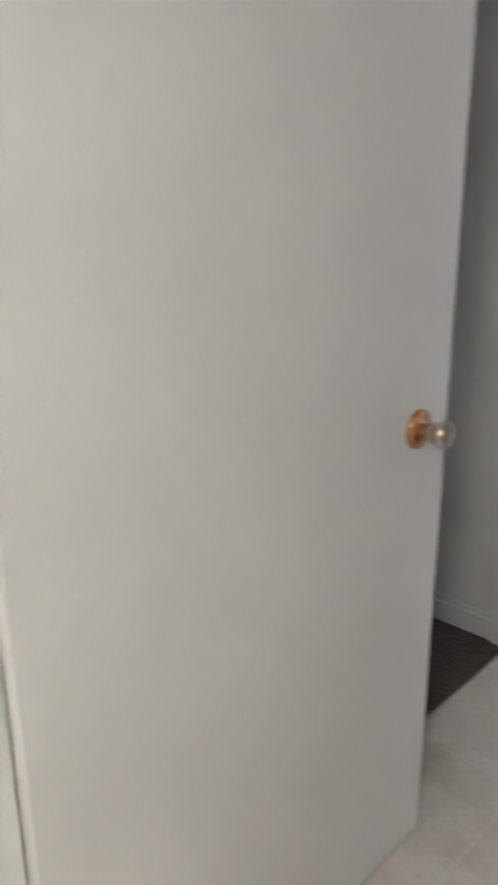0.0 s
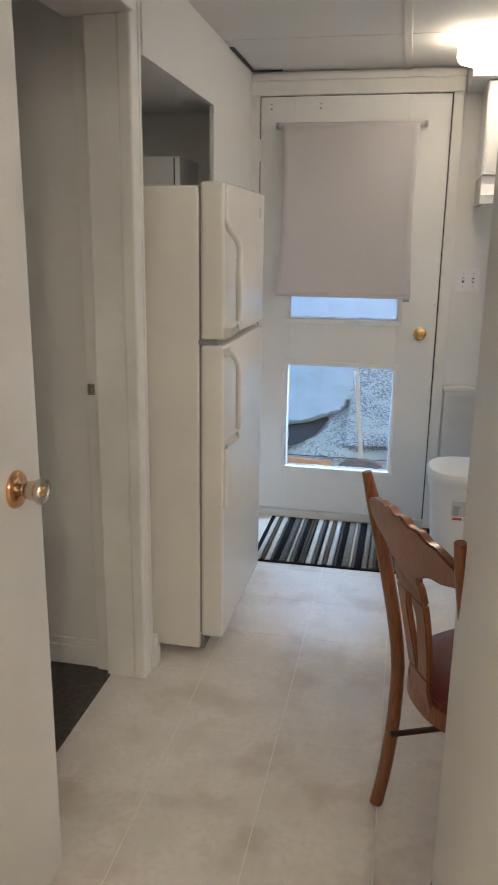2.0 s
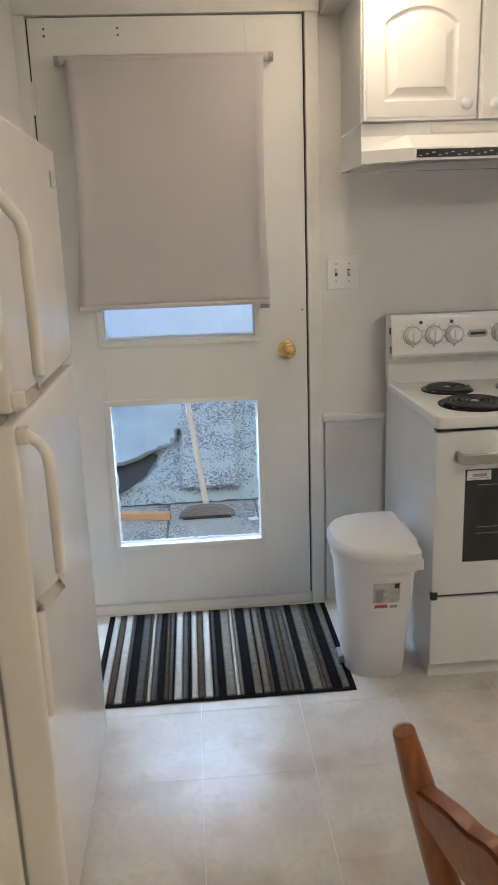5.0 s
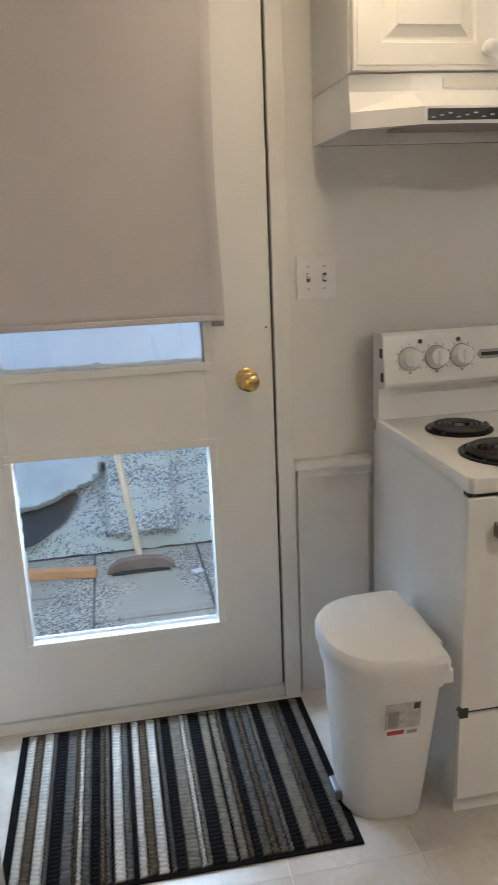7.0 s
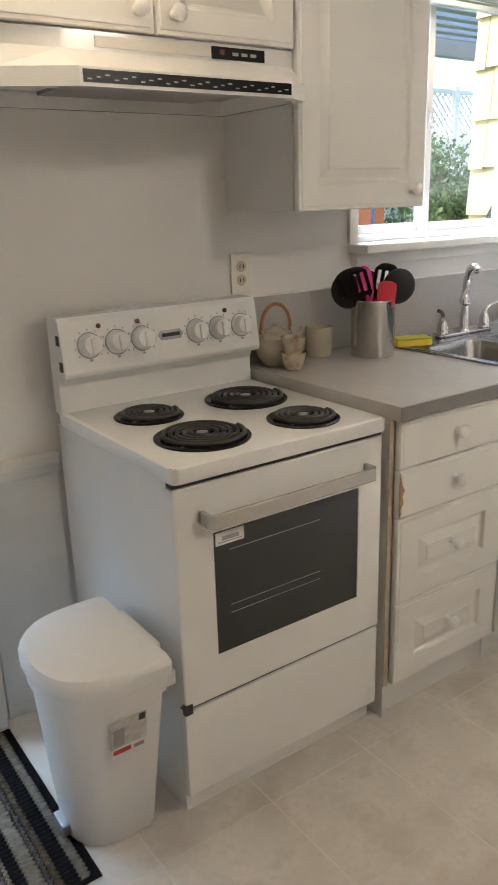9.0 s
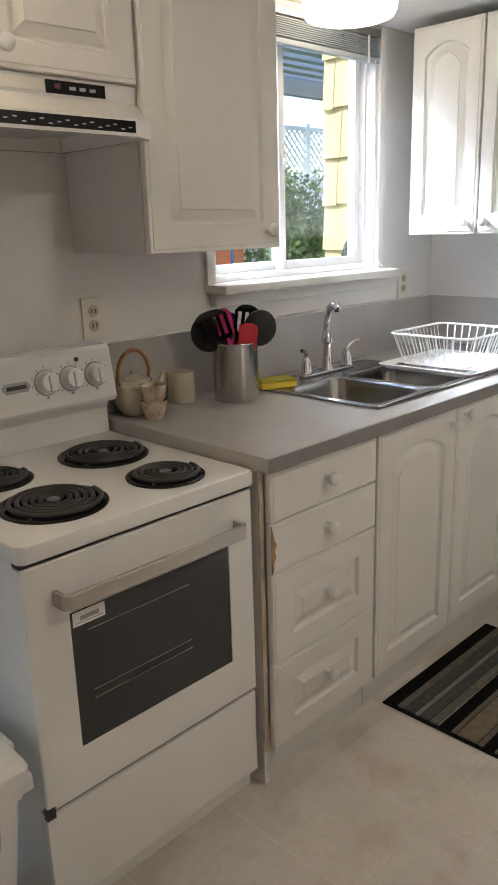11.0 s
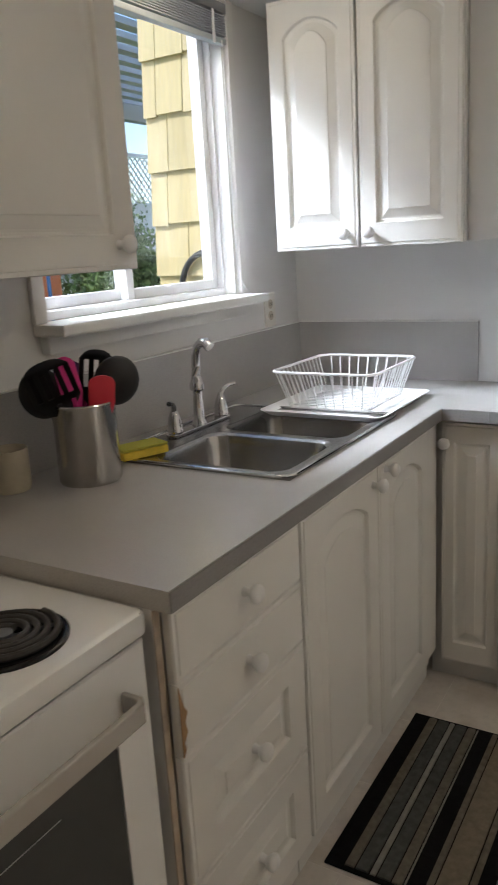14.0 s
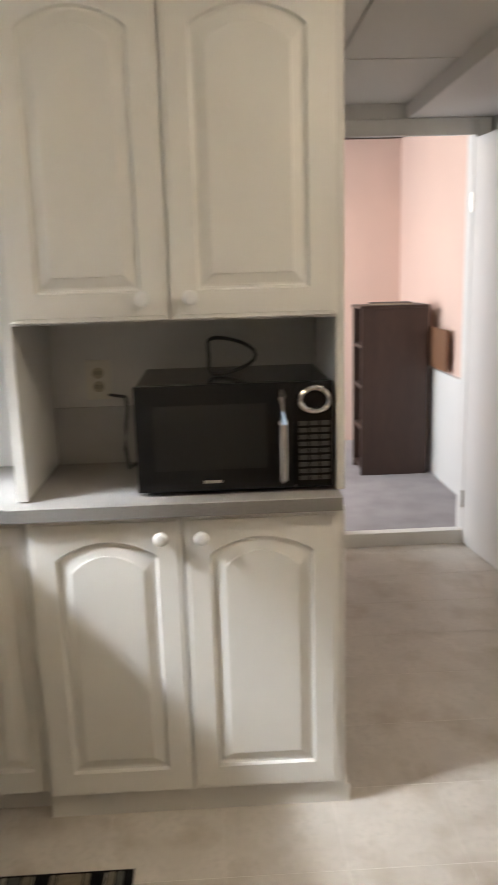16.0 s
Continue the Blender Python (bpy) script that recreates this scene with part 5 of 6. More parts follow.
def microwave():
    m = thing("microwave", 2.60, 2.44, 0.905, "black countertop microwave with a chrome door handle", "microwave")
    x0, y0, y1, z0, z1 = 2.425, 2.197, 2.690, 0.916, 1.185
    part("body", box(x0 + 0.02, 2.79, y0 + 0.004, y1 - 0.004, z0, z1, 0.005), M_BLACK, m)
    d = part("door", box(x0, x0 + 0.019, 2.296, y1, z0, z1, 0.004), M_BLACK, m, "", True)
    part("door_window", box(x0 - 0.001, x0 + 0.002, 2.365, y1 - 0.045, z0 + 0.055, z1 - 0.05), M_MWPANE, d)
    h = [(x0, 2.325, z1 - 0.025), (x0 - 0.022, 2.325, z1 - 0.035), (x0 - 0.026, 2.325, z1 - 0.10), (x0 - 0.026, 2.325, z0 + 0.10), (x0 - 0.022, 2.325, z0 + 0.03), (x0, 2.325, z0 + 0.02)]
    part("handle", tube(h, 0.011, 12), M_CHROME, d, "chrome bar handle", True)
    part("name_bar", box(x0 - 0.0012, x0 + 0.0005, 2.480, 2.525, z0 + 0.020, z0 + 0.028), M_CHROME, d, "silver name bar")
    c = part("control_panel", box(x0, x0 + 0.019, y0, 2.293, z0, z1, 0.004), M_BLACK, m)
    ring = [(x0 - 0.004, 2.245 + 0.036 * math.cos(2 * math.pi * k / 28), 1.140 + 0.029 * math.sin(2 * math.pi * k / 28)) for k in range(28)]
    part("dial_ring", tube(ring, 0.007, 8, closed=True), M_CHROME, c, "chrome display ring", True)
    for i in range(3):
        for k in range(9):
            part("button", box(x0 - 0.0015, x0 + 0.001, 2.208 + 0.027 * i, 2.230 + 0.027 * i, 0.935 + 0.0175 * k, 0.946 + 0.0175 * k, 0.0005), M_TINDK, c)
    for yy in (y0 + 0.04, y1 - 0.04):
        for xx in (x0 + 0.05, 2.75):
            part("foot", lathe([(0.012, 0), (0.012, 0.0125)], xx, yy, 0.9043, 12), M_DARK, m)
    cord = [(2.80, 2.66, 0.95), (2.70, 2.715, 0.93), (2.56, 2.725, 0.95), (2.48, 2.722, 1.02), (2.47, 2.716, 1.08), (2.52, 2.715, 1.12), (2.70, 2.74, 1.12), (2.815, 2.80, 1.11)]
    solo("power_cord", tube([Vector(p) for p in cord], 0.0045, 8), M_DARK, "black power cord bent beside the microwave", "cable", smooth=True)
    loop = []
    for k in range(25):
        a = 2 * math.pi * k / 24
        loop.append((2.60 + 0.02 * math.sin(a), 2.46 + 0.062 * math.cos(a) - 0.02 * math.cos(2 * a), 1.1910 + 0.046 + 0.046 * math.sin(a)))
    solo("cable_loop", tube(loop, 0.005, 8, closed=True), M_DARK, "black cable loop lying on the microwave", "cable", smooth=True)


M_TINDK = mat("dark_button", (0.05, 0.05, 0.052), 0.4)
utensil_jar()
crockery()
sponge()
dish_rack()
microwave()


# ---- sockets and switches ----
def wall_plate(name, m, label, sockets=0, switches=0):
    """A plate in its own frame: centre at the origin, front towards -y."""
    w = 0.11 if switches == 2 else 0.072
    p = new(name)
    p.matrix_world = m
    BASE[p.name] = Vector((0, 0, 0))
    tagged(p, label, "socket" if sockets else "switch")
    part("plate", box(-w / 2, w / 2, -0.006, 0.0, -0.058, 0.058, 0.002), M_IVORY if sockets else M_PLASTIC, p)
    for z in ((-0.02, 0.02) if sockets else ()):
        s = part("receptacle", moved(lathe([(0.0165, 0), (0.016, 0.002), (0, 0.002)], n=20), pose(0, -0.006, z, 90)), M_RECEPT, p)
        for x in (-0.006, 0.006):
            part("slot", box(x - 0.0016, x + 0.0016, -0.0088, -0.0078, z - 0.005, z + 0.006), M_DARK, s)
    for k in range(switches):
        x = (k - (switches - 1) / 2) * 0.046
        s = part("switch_slot", box(x - 0.005, x + 0.005, -0.0066, -0.0058, -0.012, 0.012), M_DARK, p)
        part("toggle", moved(box(-0.004, 0.004, -0.012, 0, -0.005, 0.005, 0.001), pose(x, -0.005, 0.002, 25 if k else -25)), M_PLASTIC, s)
        for z in (-0.03, 0.03):
            part("screw", box(x - 0.0025, x + 0.0025, -0.0068, -0.0058, z - 0.0025, z + 0.0025), M_TIN, p)
    return p


wall_plate("wall_switch", pose(0.315, 3.829, 1.268), "white double light switch plate by the outer door", switches=2)
wall_plate("wall_socket", pose(1.094, 3.829, 1.175), "ivory double socket above the worktop", sockets=2)
wall_plate("wall_socket", pose(2.620, 3.829, 1.165), "ivory double socket beside the window sill", sockets=2)
wall_plate("wall_socket", pose(2.821, 2.83, 1.155, 0, 0, -90), "white socket in the microwave shelf", sockets=2)


# ---- lamps ----
def ceiling_lamp(x, y, z, r, deep, label, shine=None):
    l = thing("ceiling_lamp", x, y, z - deep, label, "lamp", "ceiling lamps")
    part("base", lathe([(r * 0.6, -0.018), (r * 0.62, 0.0)], x, y, z, 32), M_PLASTIC, l)
    part("diffuser", lathe([(0.0, -deep), (r * 0.75, -deep), (r * 0.93, -deep + 0.008), (r, -deep + 0.025), (r, -0.035), (r * 0.95, -0.019), (r * 0.6, -0.0185)], x, y, z, 40), shine or M_LAMP, l, "glowing white glass drum", True)


ceiling_lamp(0.295, 3.285, H, 0.130, 0.098, "round white glass ceiling lamp, lit")
ceiling_lamp(1.975, 3.615, 2.10, 0.145, 0.088, "round white glass lamp under the soffit, dimly lit", M_LAMP_SINK)
ceiling_lamp(0.3, -0.75, H, 0.15, 0.10, "round white glass lamp of the first room, lit", M_LAMP_FIRST)
# unseen lamp, added to brighten the dining side and the hall
ceiling_lamp(1.45, 1.6, H, 0.15, 0.10, "unseen round white glass lamp added beyond the dining table, lit", M_LAMP_ADDED)
# unseen lamp, added so the far room gets more light
ceiling_lamp(5.4, 2.2, 2.42, 0.15, 0.10, "unseen round white glass lamp added in the far room, lit", M_LAMP_ADDED)


# ---- chair and table ----
def dining_chair():
    c = thing("dining_chair", 0.2, 1.65, 0, "dark-stained wooden dining chair with a burgundy vinyl seat", "chair")
    o, eu, ef = Vector((0.037, 1.690, 0)), Vector((0.42, -0.9075, 0)), Vector((0.9075, 0.42, 0))
    wide = 0.33

    def P(u, f, z):
        return o + eu * u + ef * f + Vector((0, 0, z))

    def plate(outline, thick, f_of):
        """A sawn board in the plane of the back: outline of (u, z)."""
        bm = bmesh.new()
        k = len(outline)
        a = [bm.verts.new(P(u, f_of(u, z) - thick / 2, z)) for u, z in outline]
        b = [bm.verts.new(P(u, f_of(u, z) + thick / 2, z)) for u, z in outline]
        bm.faces.new(a)
        bm.faces.new(b[::-1])
        for i in range(k):
            bm.faces.new((a[i], b[i], b[(i + 1) % k], a[(i + 1) % k]))
        bmesh.ops.recalc_face_normals(bm, faces=bm.faces)
        bmesh.ops.bevel(bm, geom=[e for e in bm.edges if e.calc_face_angle(0) > 1.0], offset=0.004, segments=2, affect="EDGES")
        return bm

    def flare(z):
        """How far the posts spread outwards at a height."""
        return 0.066 * (z / 0.9) ** 1.5

    def back(z):
        return -0.0 - 0.095 * max(0, (z - 0.40) / 0.5) ** 1.3
    for u in (0.0, wide):
        pts, rad = [], []
        for k in range(15):
            z = 0.900 * k / 14
            f = back(z) - 0.045 * max(0, 1 - z / 0.40) ** 2
            pts.append(P(u + (-1 if u == 0 else 1) * flare(z), f + 0.045, z))
            rad.append(0.0175 if z < 0.82 else 0.0175 - 0.006 * (z - 0.82) / 0.085)
        part("back_post", tube(pts, rad, 10), M_WOOD, c, "", True)
    crest = []
    n = 36
    reach = 0.060
    for k in range(n + 1):
        s = k / n
        lobe = math.sin(math.pi * s)
        crest.append((-reach + (wide + 2 * reach) * s, 0.834 + 0.044 * lobe ** 0.8 + 0.006 * math.cos(s * 14 * math.pi) * lobe ** 2))
    for k in range(n, -1, -1):
        s = k / n
        lobe = math.sin(math.pi * s)
        crest.append((-reach + (wide + 2 * reach) * s, 0.796 - 0.046 * lobe ** 1.6 + 0.007 * math.cos(s * 8 * math.pi) * lobe))
    span = wide + 2 * reach

    def bow(u, z):
        return back(z) + 0.045 - 0.024 * math.sin(math.pi * max(0, min(1, (u + reach) / span)))
    part("crest_rail", plate(crest, 0.024, bow), M_WOOD, c, "carved scalloped crest rail", True)
    m = wide / 2
    head = [(0.052, 0.795), (0.050, 0.762), (0.058, 0.752), (0.056, 0.738), (0.064, 0.730), (0.069, 0.712), (0.070, 0.688)]
    bmS = plate([(m - u, z) for u, z in head] + [(m - 0.010, 0.688), (m, 0.694), (m + 0.010, 0.688)] + [(m + u, z) for u, z in head[::-1]], 0.016, bow)
    for sgn in (1, -1):
        strip = [(0.070, 0.689), (0.069, 0.64), (0.063, 0.58), (0.056, 0.53), (0.050, 0.488), (0.003, 0.488), (0.007, 0.53), (0.014, 0.575), (0.021, 0.625), (0.021, 0.65), (0.013, 0.668), (0.010, 0.689)]
        plus(bmS, plate([(m + sgn * u, z) for u, z in strip], 0.0156, bow))
    foot = [(0.050, 0.490), (0.046, 0.462), (0.058, 0.438), (0.060, 0.420), (0.050, 0.398)]
    plus(bmS, plate([(m - u, z) for u, z in foot] + [(m + u, z) for u, z in foot[::-1]], 0.0158, bow))
    part("splat", bmS, M_WOOD, c, "broad vase-shaped splat with a pierced slit")
    # rounded seat frame and padded seat
    seat = []
    for k in range(40):
        a = 2 * math.pi * k / 40
        seat.append((wide / 2 + (0.205 + 0.035 * math.sin(a)) * math.copysign(abs(math.cos(a)) ** 0.8, math.cos(a)), 0.235 + 0.225 * math.copysign(abs(math.sin(a)) ** 0.7, math.sin(a))))

    def loop(scale, z):
        return [P(wide / 2 + (u - wide / 2) * scale, 0.235 + (f - 0.235) * scale, z) for u, f in seat]

    def loft(levels):
        bm = bmesh.new()
        rings = [[bm.verts.new(p) for p in loop(s, z)] for s, z in levels]
        k = len(seat)
        for a, b in zip(rings, rings[1:]):
            for i in range(k):
                bm.faces.new((a[i], a[(i + 1) % k], b[(i + 1) % k], b[i]))
        bm.faces.new(rings[0][::-1])
        bm.faces.new(rings[-1])
        bmesh.ops.recalc_face_normals(bm, faces=bm.faces)
        return bm
    part("seat_frame", loft([(0.97, 0.385), (1.0, 0.39), (1.0, 0.435), (0.97, 0.44)]), M_WOOD, c, "", True)
    part("seat", loft([(0.96, 0.4405), (0.985, 0.452), (0.965, 0.470), (0.86, 0.486), (0.6, 0.493), (0.2, 0.495)]), M_VINYL, c, "burgundy padded vinyl seat", True)
    for u in (0.015, wide - 0.015):
        pts = [P(u, 0.40, 0.39), P(u, 0.405, 0.25), P(u, 0.41, 0.1), P(u, 0.42, 0.0)]
        part("front_leg", tube(pts, [0.020, 0.018, 0.015, 0.013], 12), M_WOOD, c, "", True)
        part("stretcher", tube([P(u if u < 0.1 else wide - 0.012, 0.02, 0.215), P(u, 0.405, 0.205)], 0.008, 10), M_DARKWOOD, c, "", True)
    part("cross_stretcher", tube([P(0.02, 0.21, 0.21), P(wide - 0.02, 0.21, 0.21)], 0.008, 10), M_DARKWOOD, c, "", True)
    for du in (-0.025, 0.02):
        part("screw", moved(lathe([(0.006, 0), (0.005, 0.002), (0, 0.002)], n=10), Matrix.Translation(P(m + du, 0.0225, 0.415)) @ (-ef).to_track_quat("Z", "Y").to_matrix().to_4x4()), M_DARKWOOD, c)


def dining_table():
    t = thing("dining_table", 0.75, 1.77, 0, "honey-coloured wooden dining table with a plain edge", "table")
    part("tabletop", box(0.295, 1.20, 1.43, 2.115, 0.765, 0.795, 0.004), M_TABLE, t)
    part("apron", plus(box(0.37, 1.12, 1.50, 1.52, 0.67, 0.764), box(0.37, 1.12, 2.03, 2.05, 0.67, 0.764), box(0.37, 0.39, 1.52, 2.03, 0.67, 0.764), box(1.10, 1.12, 1.52, 2.03, 0.67, 0.764)), M_TABLE, t)
    for x in (0.39, 1.10):
        for y in (1.52, 2.03):
            part("leg", box(x - 0.022, x + 0.022, y - 0.022, y + 0.022, 0.0, 0.763, 0.004), M_TABLE, t)


M_DARKWOOD = mat("dark_turned_wood", (0.05, 0.022, 0.012), 0.4, vary=0.2)
dining_chair()
dining_table()


# ---- the far room ----
def bookcase():
    b = thing("bookcase", 5.775, 1.29, 0.06, "dark brown veneered bookcase with open shelves", "bookcase")
    x0, x1, y0, y1 = 5.62, 5.93, 1.06, 1.515
    part("side_panel", box(x0, x0 + 0.02, y0, y1, 0.06, 1.19, 0.002), M_BOOK, b)
    part("side_panel", box(x1 - 0.02, x1, y0, y1, 0.06, 1.19, 0.002), M_BOOK, b)
    part("back_panel", box(x0 + 0.02, x1 - 0.02, y0, y0 + 0.012, 0.06, 1.17), M_BOOK, b)
    part("top", box(x0 - 0.005, x1 + 0.005, y0, y1 + 0.01, 1.19, 1.21, 0.002), M_BOOK, b)
    for z in (0.10, 0.38, 0.66, 0.93):
        part("shelf", box(x0 + 0.02, x1 - 0.02, y0 + 0.008, y1 - 0.003, z, z + 0.018), M_BOOK, b)
    m = thing("magazine", 5.95, 1.25, 1.21, "flat magazine lying on the bookcase", "magazine")
    part("page_block", moved(box(-0.14, 0.14, -0.10, 0.10, 0.0, 0.012, 0.002), pose(5.775, 1.29, 1.2105, 0, 0, 80)), M_TAN, m)
    part("cover", moved(box(-0.141, 0.141, -0.101, 0.101, 0.0122, 0.014), pose(5.775, 1.29, 1.2105, 0, 0, 80)), M_BOOK, m)


M_TAN = mat("tan_paper", (0.42, 0.36, 0.28), 0.7)
bookcase()
solo("wall_panel", box(5.30, 5.80, 1.021, 1.045, 0.80, 1.06, 0.004), mat("brown_board", (0.20, 0.10, 0.055), 0.5), "brown wooden board on the pink wall", "board")


# ---- outside: yard behind the outer door, and the garden past the window ----
M_PALE = mat("pale_siding", (0.70, 0.74, 0.80), 0.6, vary=0.04)
M_SMOOTH = mat("smooth_concrete", (0.62, 0.64, 0.66), 0.8, vary=0.08, scale=4, bump=0.2)
M_HANDLE = mat("pale_ash_wood", (0.60, 0.46, 0.29), 0.5, vary=0.1)
M_ORANGE = mat("orange_board", (0.62, 0.30, 0.12), 0.6, vary=0.1)
M_SIDING = mat("yellow_shingle_paint", (0.60, 0.49, 0.24), 0.6, vary=0.08, scale=6, bump=0.25, bump_scale=40, stretch=(8, 8, 0.6), island=0.06)
M_LEAF = mat("garden_leaf", (0.10, 0.17, 0.035), 0.6, vary=0.4, scale=5, bump=0.1)
M_BARK = mat("bark", (0.10, 0.07, 0.05), 0.9, vary=0.3, scale=20, bump=0.6)
M_GRASS = mat("grass", (0.07, 0.14, 0.025), 0.9, vary=0.4, scale=6, bump=0.8, bump_scale=120)
M_LATTICE = mat("white_lattice", (0.74, 0.74, 0.72), 0.6)
M_BRICKRED = mat("orange_red_boards", (0.50, 0.17, 0.08), 0.7, vary=0.15)
M_SLATROOF = mat("grey_pergola", (0.42, 0.47, 0.52), 0.6)

def pebbled(name, smooth, stone_dark, stone_light):
    """Worn concrete: pale skin with drifts of small exposed pebbles running up to one side."""
    m = mat(name, smooth, 0.85, vary=0.06, scale=5, bump=0.2, bump_scale=60, dirt=0.25, dirt_color=(0.36, 0.38, 0.37), dirt_scale=4)
    nt = m.node_tree
    N, L = nt.nodes, nt.links
    bsdf = N["Principled BSDF"]
    geo = N.new("ShaderNodeNewGeometry")
    mp = N.new("ShaderNodeMapping")
    mp.inputs["Rotation"].default_value = (0, radians(34), 0)
    mp.inputs["Scale"].default_value = (1.1, 1.0, 5.0)
    L.new(geo.outputs["Position"], mp.inputs["Vector"])
    drift = N.new("ShaderNodeTexNoise")
    drift.inputs["Scale"].default_value, drift.inputs["Detail"].default_value = 2.2, 6.0
    L.new(mp.outputs[0], drift.inputs["Vector"])
    edge = N.new("ShaderNodeMapRange")
    edge.inputs[1].default_value, edge.inputs[2].default_value = 0.40, 0.56
    L.new(drift.outputs[0], edge.inputs[0])
    cell = N.new("ShaderNodeTexVoronoi")
    cell.inputs["Scale"].default_value = 125
    L.new(geo.outputs["Position"], cell.inputs["Vector"])
    pick = N.new("ShaderNodeSeparateColor")
    L.new(cell.outputs["Color"], pick.inputs[0])
    tone = N.new("ShaderNodeMapRange")
    tone.inputs[1].default_value, tone.inputs[2].default_value = 0.25, 0.75
    L.new(pick.outputs[0], tone.inputs[0])
    stone = N.new("ShaderNodeMix")
    stone.data_type = "RGBA"
    stone.inputs[6].default_value, stone.inputs[7].default_value = (*stone_light, 1), (*stone_dark, 1)
    L.new(tone.outputs[0], stone.inputs[0])
    # pebbles sit thinly where the drift is weak
    some = N.new("ShaderNodeMath")
    some.operation = "GREATER_THAN"
    L.new(edge.outputs[0], some.inputs[0])
    L.new(pick.outputs[1], some.inputs[1])
    both = N.new("ShaderNodeMix")
    both.data_type = "RGBA"
    L.new(some.outputs[0], both.inputs[0])
    L.new(bsdf.inputs["Base Color"].links[0].from_socket, both.inputs[6])
    L.new(stone.outputs[2], both.inputs[7])
    L.new(both.outputs[2], bsdf.inputs["Base Color"])
    bump = N.new("ShaderNodeBump")
    bump.inputs["Strength"].default_value, bump.inputs["Distance"].default_value = 0.7, 0.006
    lift = N.new("ShaderNodeMath")
    lift.operation = "MULTIPLY"
    L.new(cell.outputs["Distance"], lift.inputs[0])
    L.new(some.outputs[0], lift.inputs[1])
    L.new(lift.outputs[0], bump.inputs["Height"])
    bump.invert = True
    L.new(bump.outputs[0], bsdf.inputs["Normal"])
    return m


M_BANK = pebbled("pebbled_bank", (0.50, 0.53, 0.46), (0.20, 0.205, 0.19), (0.58, 0.60, 0.57))
M_SKIN = mat("smooth_concrete_skin", (0.47, 0.51, 0.49), 0.8, vary=0.1, scale=5, bump=0.25, dirt=0.4, dirt_color=(0.30, 0.32, 0.31), dirt_scale=3)
M_SLABS = pebbled("aggregate_paving", (0.40, 0.36, 0.28), (0.15, 0.14, 0.12), (0.52, 0.48, 0.40))
tagged(part("ground", box(-120, 120, 4.05, 240, -0.30, -0.09), M_GRASS), "grassy ground of the garden", "ground", kind="structure")
pav = tagged(part("pavement", box(-2.2, 1.6, 4.05, 5.30, -0.088, -0.070), mat("paving_joint", (0.16, 0.15, 0.13), 0.9)), "aggregate paving outside the door", "pavement", kind="structure")
px_ = (-1.95, -1.42, -0.94, -0.415, 0.075, 0.61, 1.15)
for a, b in zip(px_, px_[1:]):
    ys_ = (4.06, 4.50, 4.83, 5.25) if a < -0.42 and b < -0.4 else (4.06, 4.56, 5.25)
    for c, d in zip(ys_, ys_[1:]):
        part("paving_slab", box(a + 0.005, b - 0.005, c + 0.005, d - 0.005, -0.071, -0.062, 0.003, 1), M_SLABS, pav)


def box_wedge(y0, y1, z0, z1):
    """A tapered shingle on the west face: thick at its foot, thin at its head."""
    bm = box(3.590, 3.619, y0, y1, z0, z1)
    for v in bm.verts:
        if v.co.z > (z0 + z1) / 2 and v.co.x < 3.6:
            v.co.x = 3.616
    return bm


rng = random.Random(4)
# bank of worn concrete, with a broken smooth skin and a hollow in it
rw = thing("retaining_wall", -0.3, 5.6, -0.09, "sloping pebbled concrete bank with a dark broken hollow", "bank", kind="structure")
bm = bmesh.new()
n, k = 150, 60
tear = [(-2.3, 0.02), (-1.3, 0.06), (-0.90, 0.10), (-0.71, 0.128), (-0.58, 0.162), (-0.48, 0.190), (-0.43, 0.205), (-0.385, 0.225), (-0.345, 0.29), (-0.335, 0.40), (-0.33, 0.70)]


def tear_z(x):
    for (a, b), (c, d) in zip(tear, tear[1:]):
        if a <= x <= c:
            return b + (d - b) * (x - a) / (c - a)
    return 9.0 if x > 0 else 0.0


rows = []
for j in range(k + 1):
    t = j / k
    row = []
    for i in range(n + 1):
        x = -2.2 + 3.8 * i / n
        z = -0.06 + 0.06 * min(1, t * 10) + 0.66 * t
        y = 5.26 + 0.85 * t
        over = z - tear_z(x) - 0.02 * noise.noise((x * 9, z * 9, 2))
        if over > 0:
            y -= 0.10 * min(1, over * 30)
        elif over > -0.10:
            y += 0.20 * (1 - abs(over + 0.05) / 0.05) * min(1, max(0, (-0.47 - x) * 8))
        row.append(bm.verts.new((x, y + 0.008 * noise.noise((i * 0.6, j * 0.6, 1)), z + 0.012 * noise.noise((i * 0.35, j * 0.35, 7)))))
    rows.append(row)
for a, b in zip(rows, rows[1:]):
    for i in range(n):
        bm.faces.new((a[i], a[i + 1], b[i + 1], b[i]))
bank = part("bank", bm, M_BANK, rw, "", True)
bank.data.materials.append(M_SKIN)
for _p in bank.data.polygons:
    _c = _p.center + BASE[rw.name]
    if _c.x < -0.33 and _c.z > tear_z(_c.x) + 0.012 + 0.02 * noise.noise((_c.x * 12, _c.z * 12, 5)):
        _p.material_index = 1
# dark plate over the recess; the shade inside it is put into colour
hole = [(-1.05, -0.02), (-0.70, 0.010), (-0.645, 0.030), (-0.565, 0.072), (-0.515, 0.120), (-0.478, 0.168), (-0.50, 0.180), (-0.58, 0.158), (-0.71, 0.126), (-1.05, 0.08)]
bm = bmesh.new()
q = [bm.verts.new((x, 5.245 + 0.85 * (z / 0.66), z)) for x, z in hole]
bm.faces.new(q)
r = bmesh.ops.extrude_face_region(bm, geom=bm.faces[:])
bmesh.ops.translate(bm, verts=[g for g in r["geom"] if isinstance(g, bmesh.types.BMVert)], vec=(0, 0.05, 0))
bmesh.ops.recalc_face_normals(bm, faces=bm.faces)
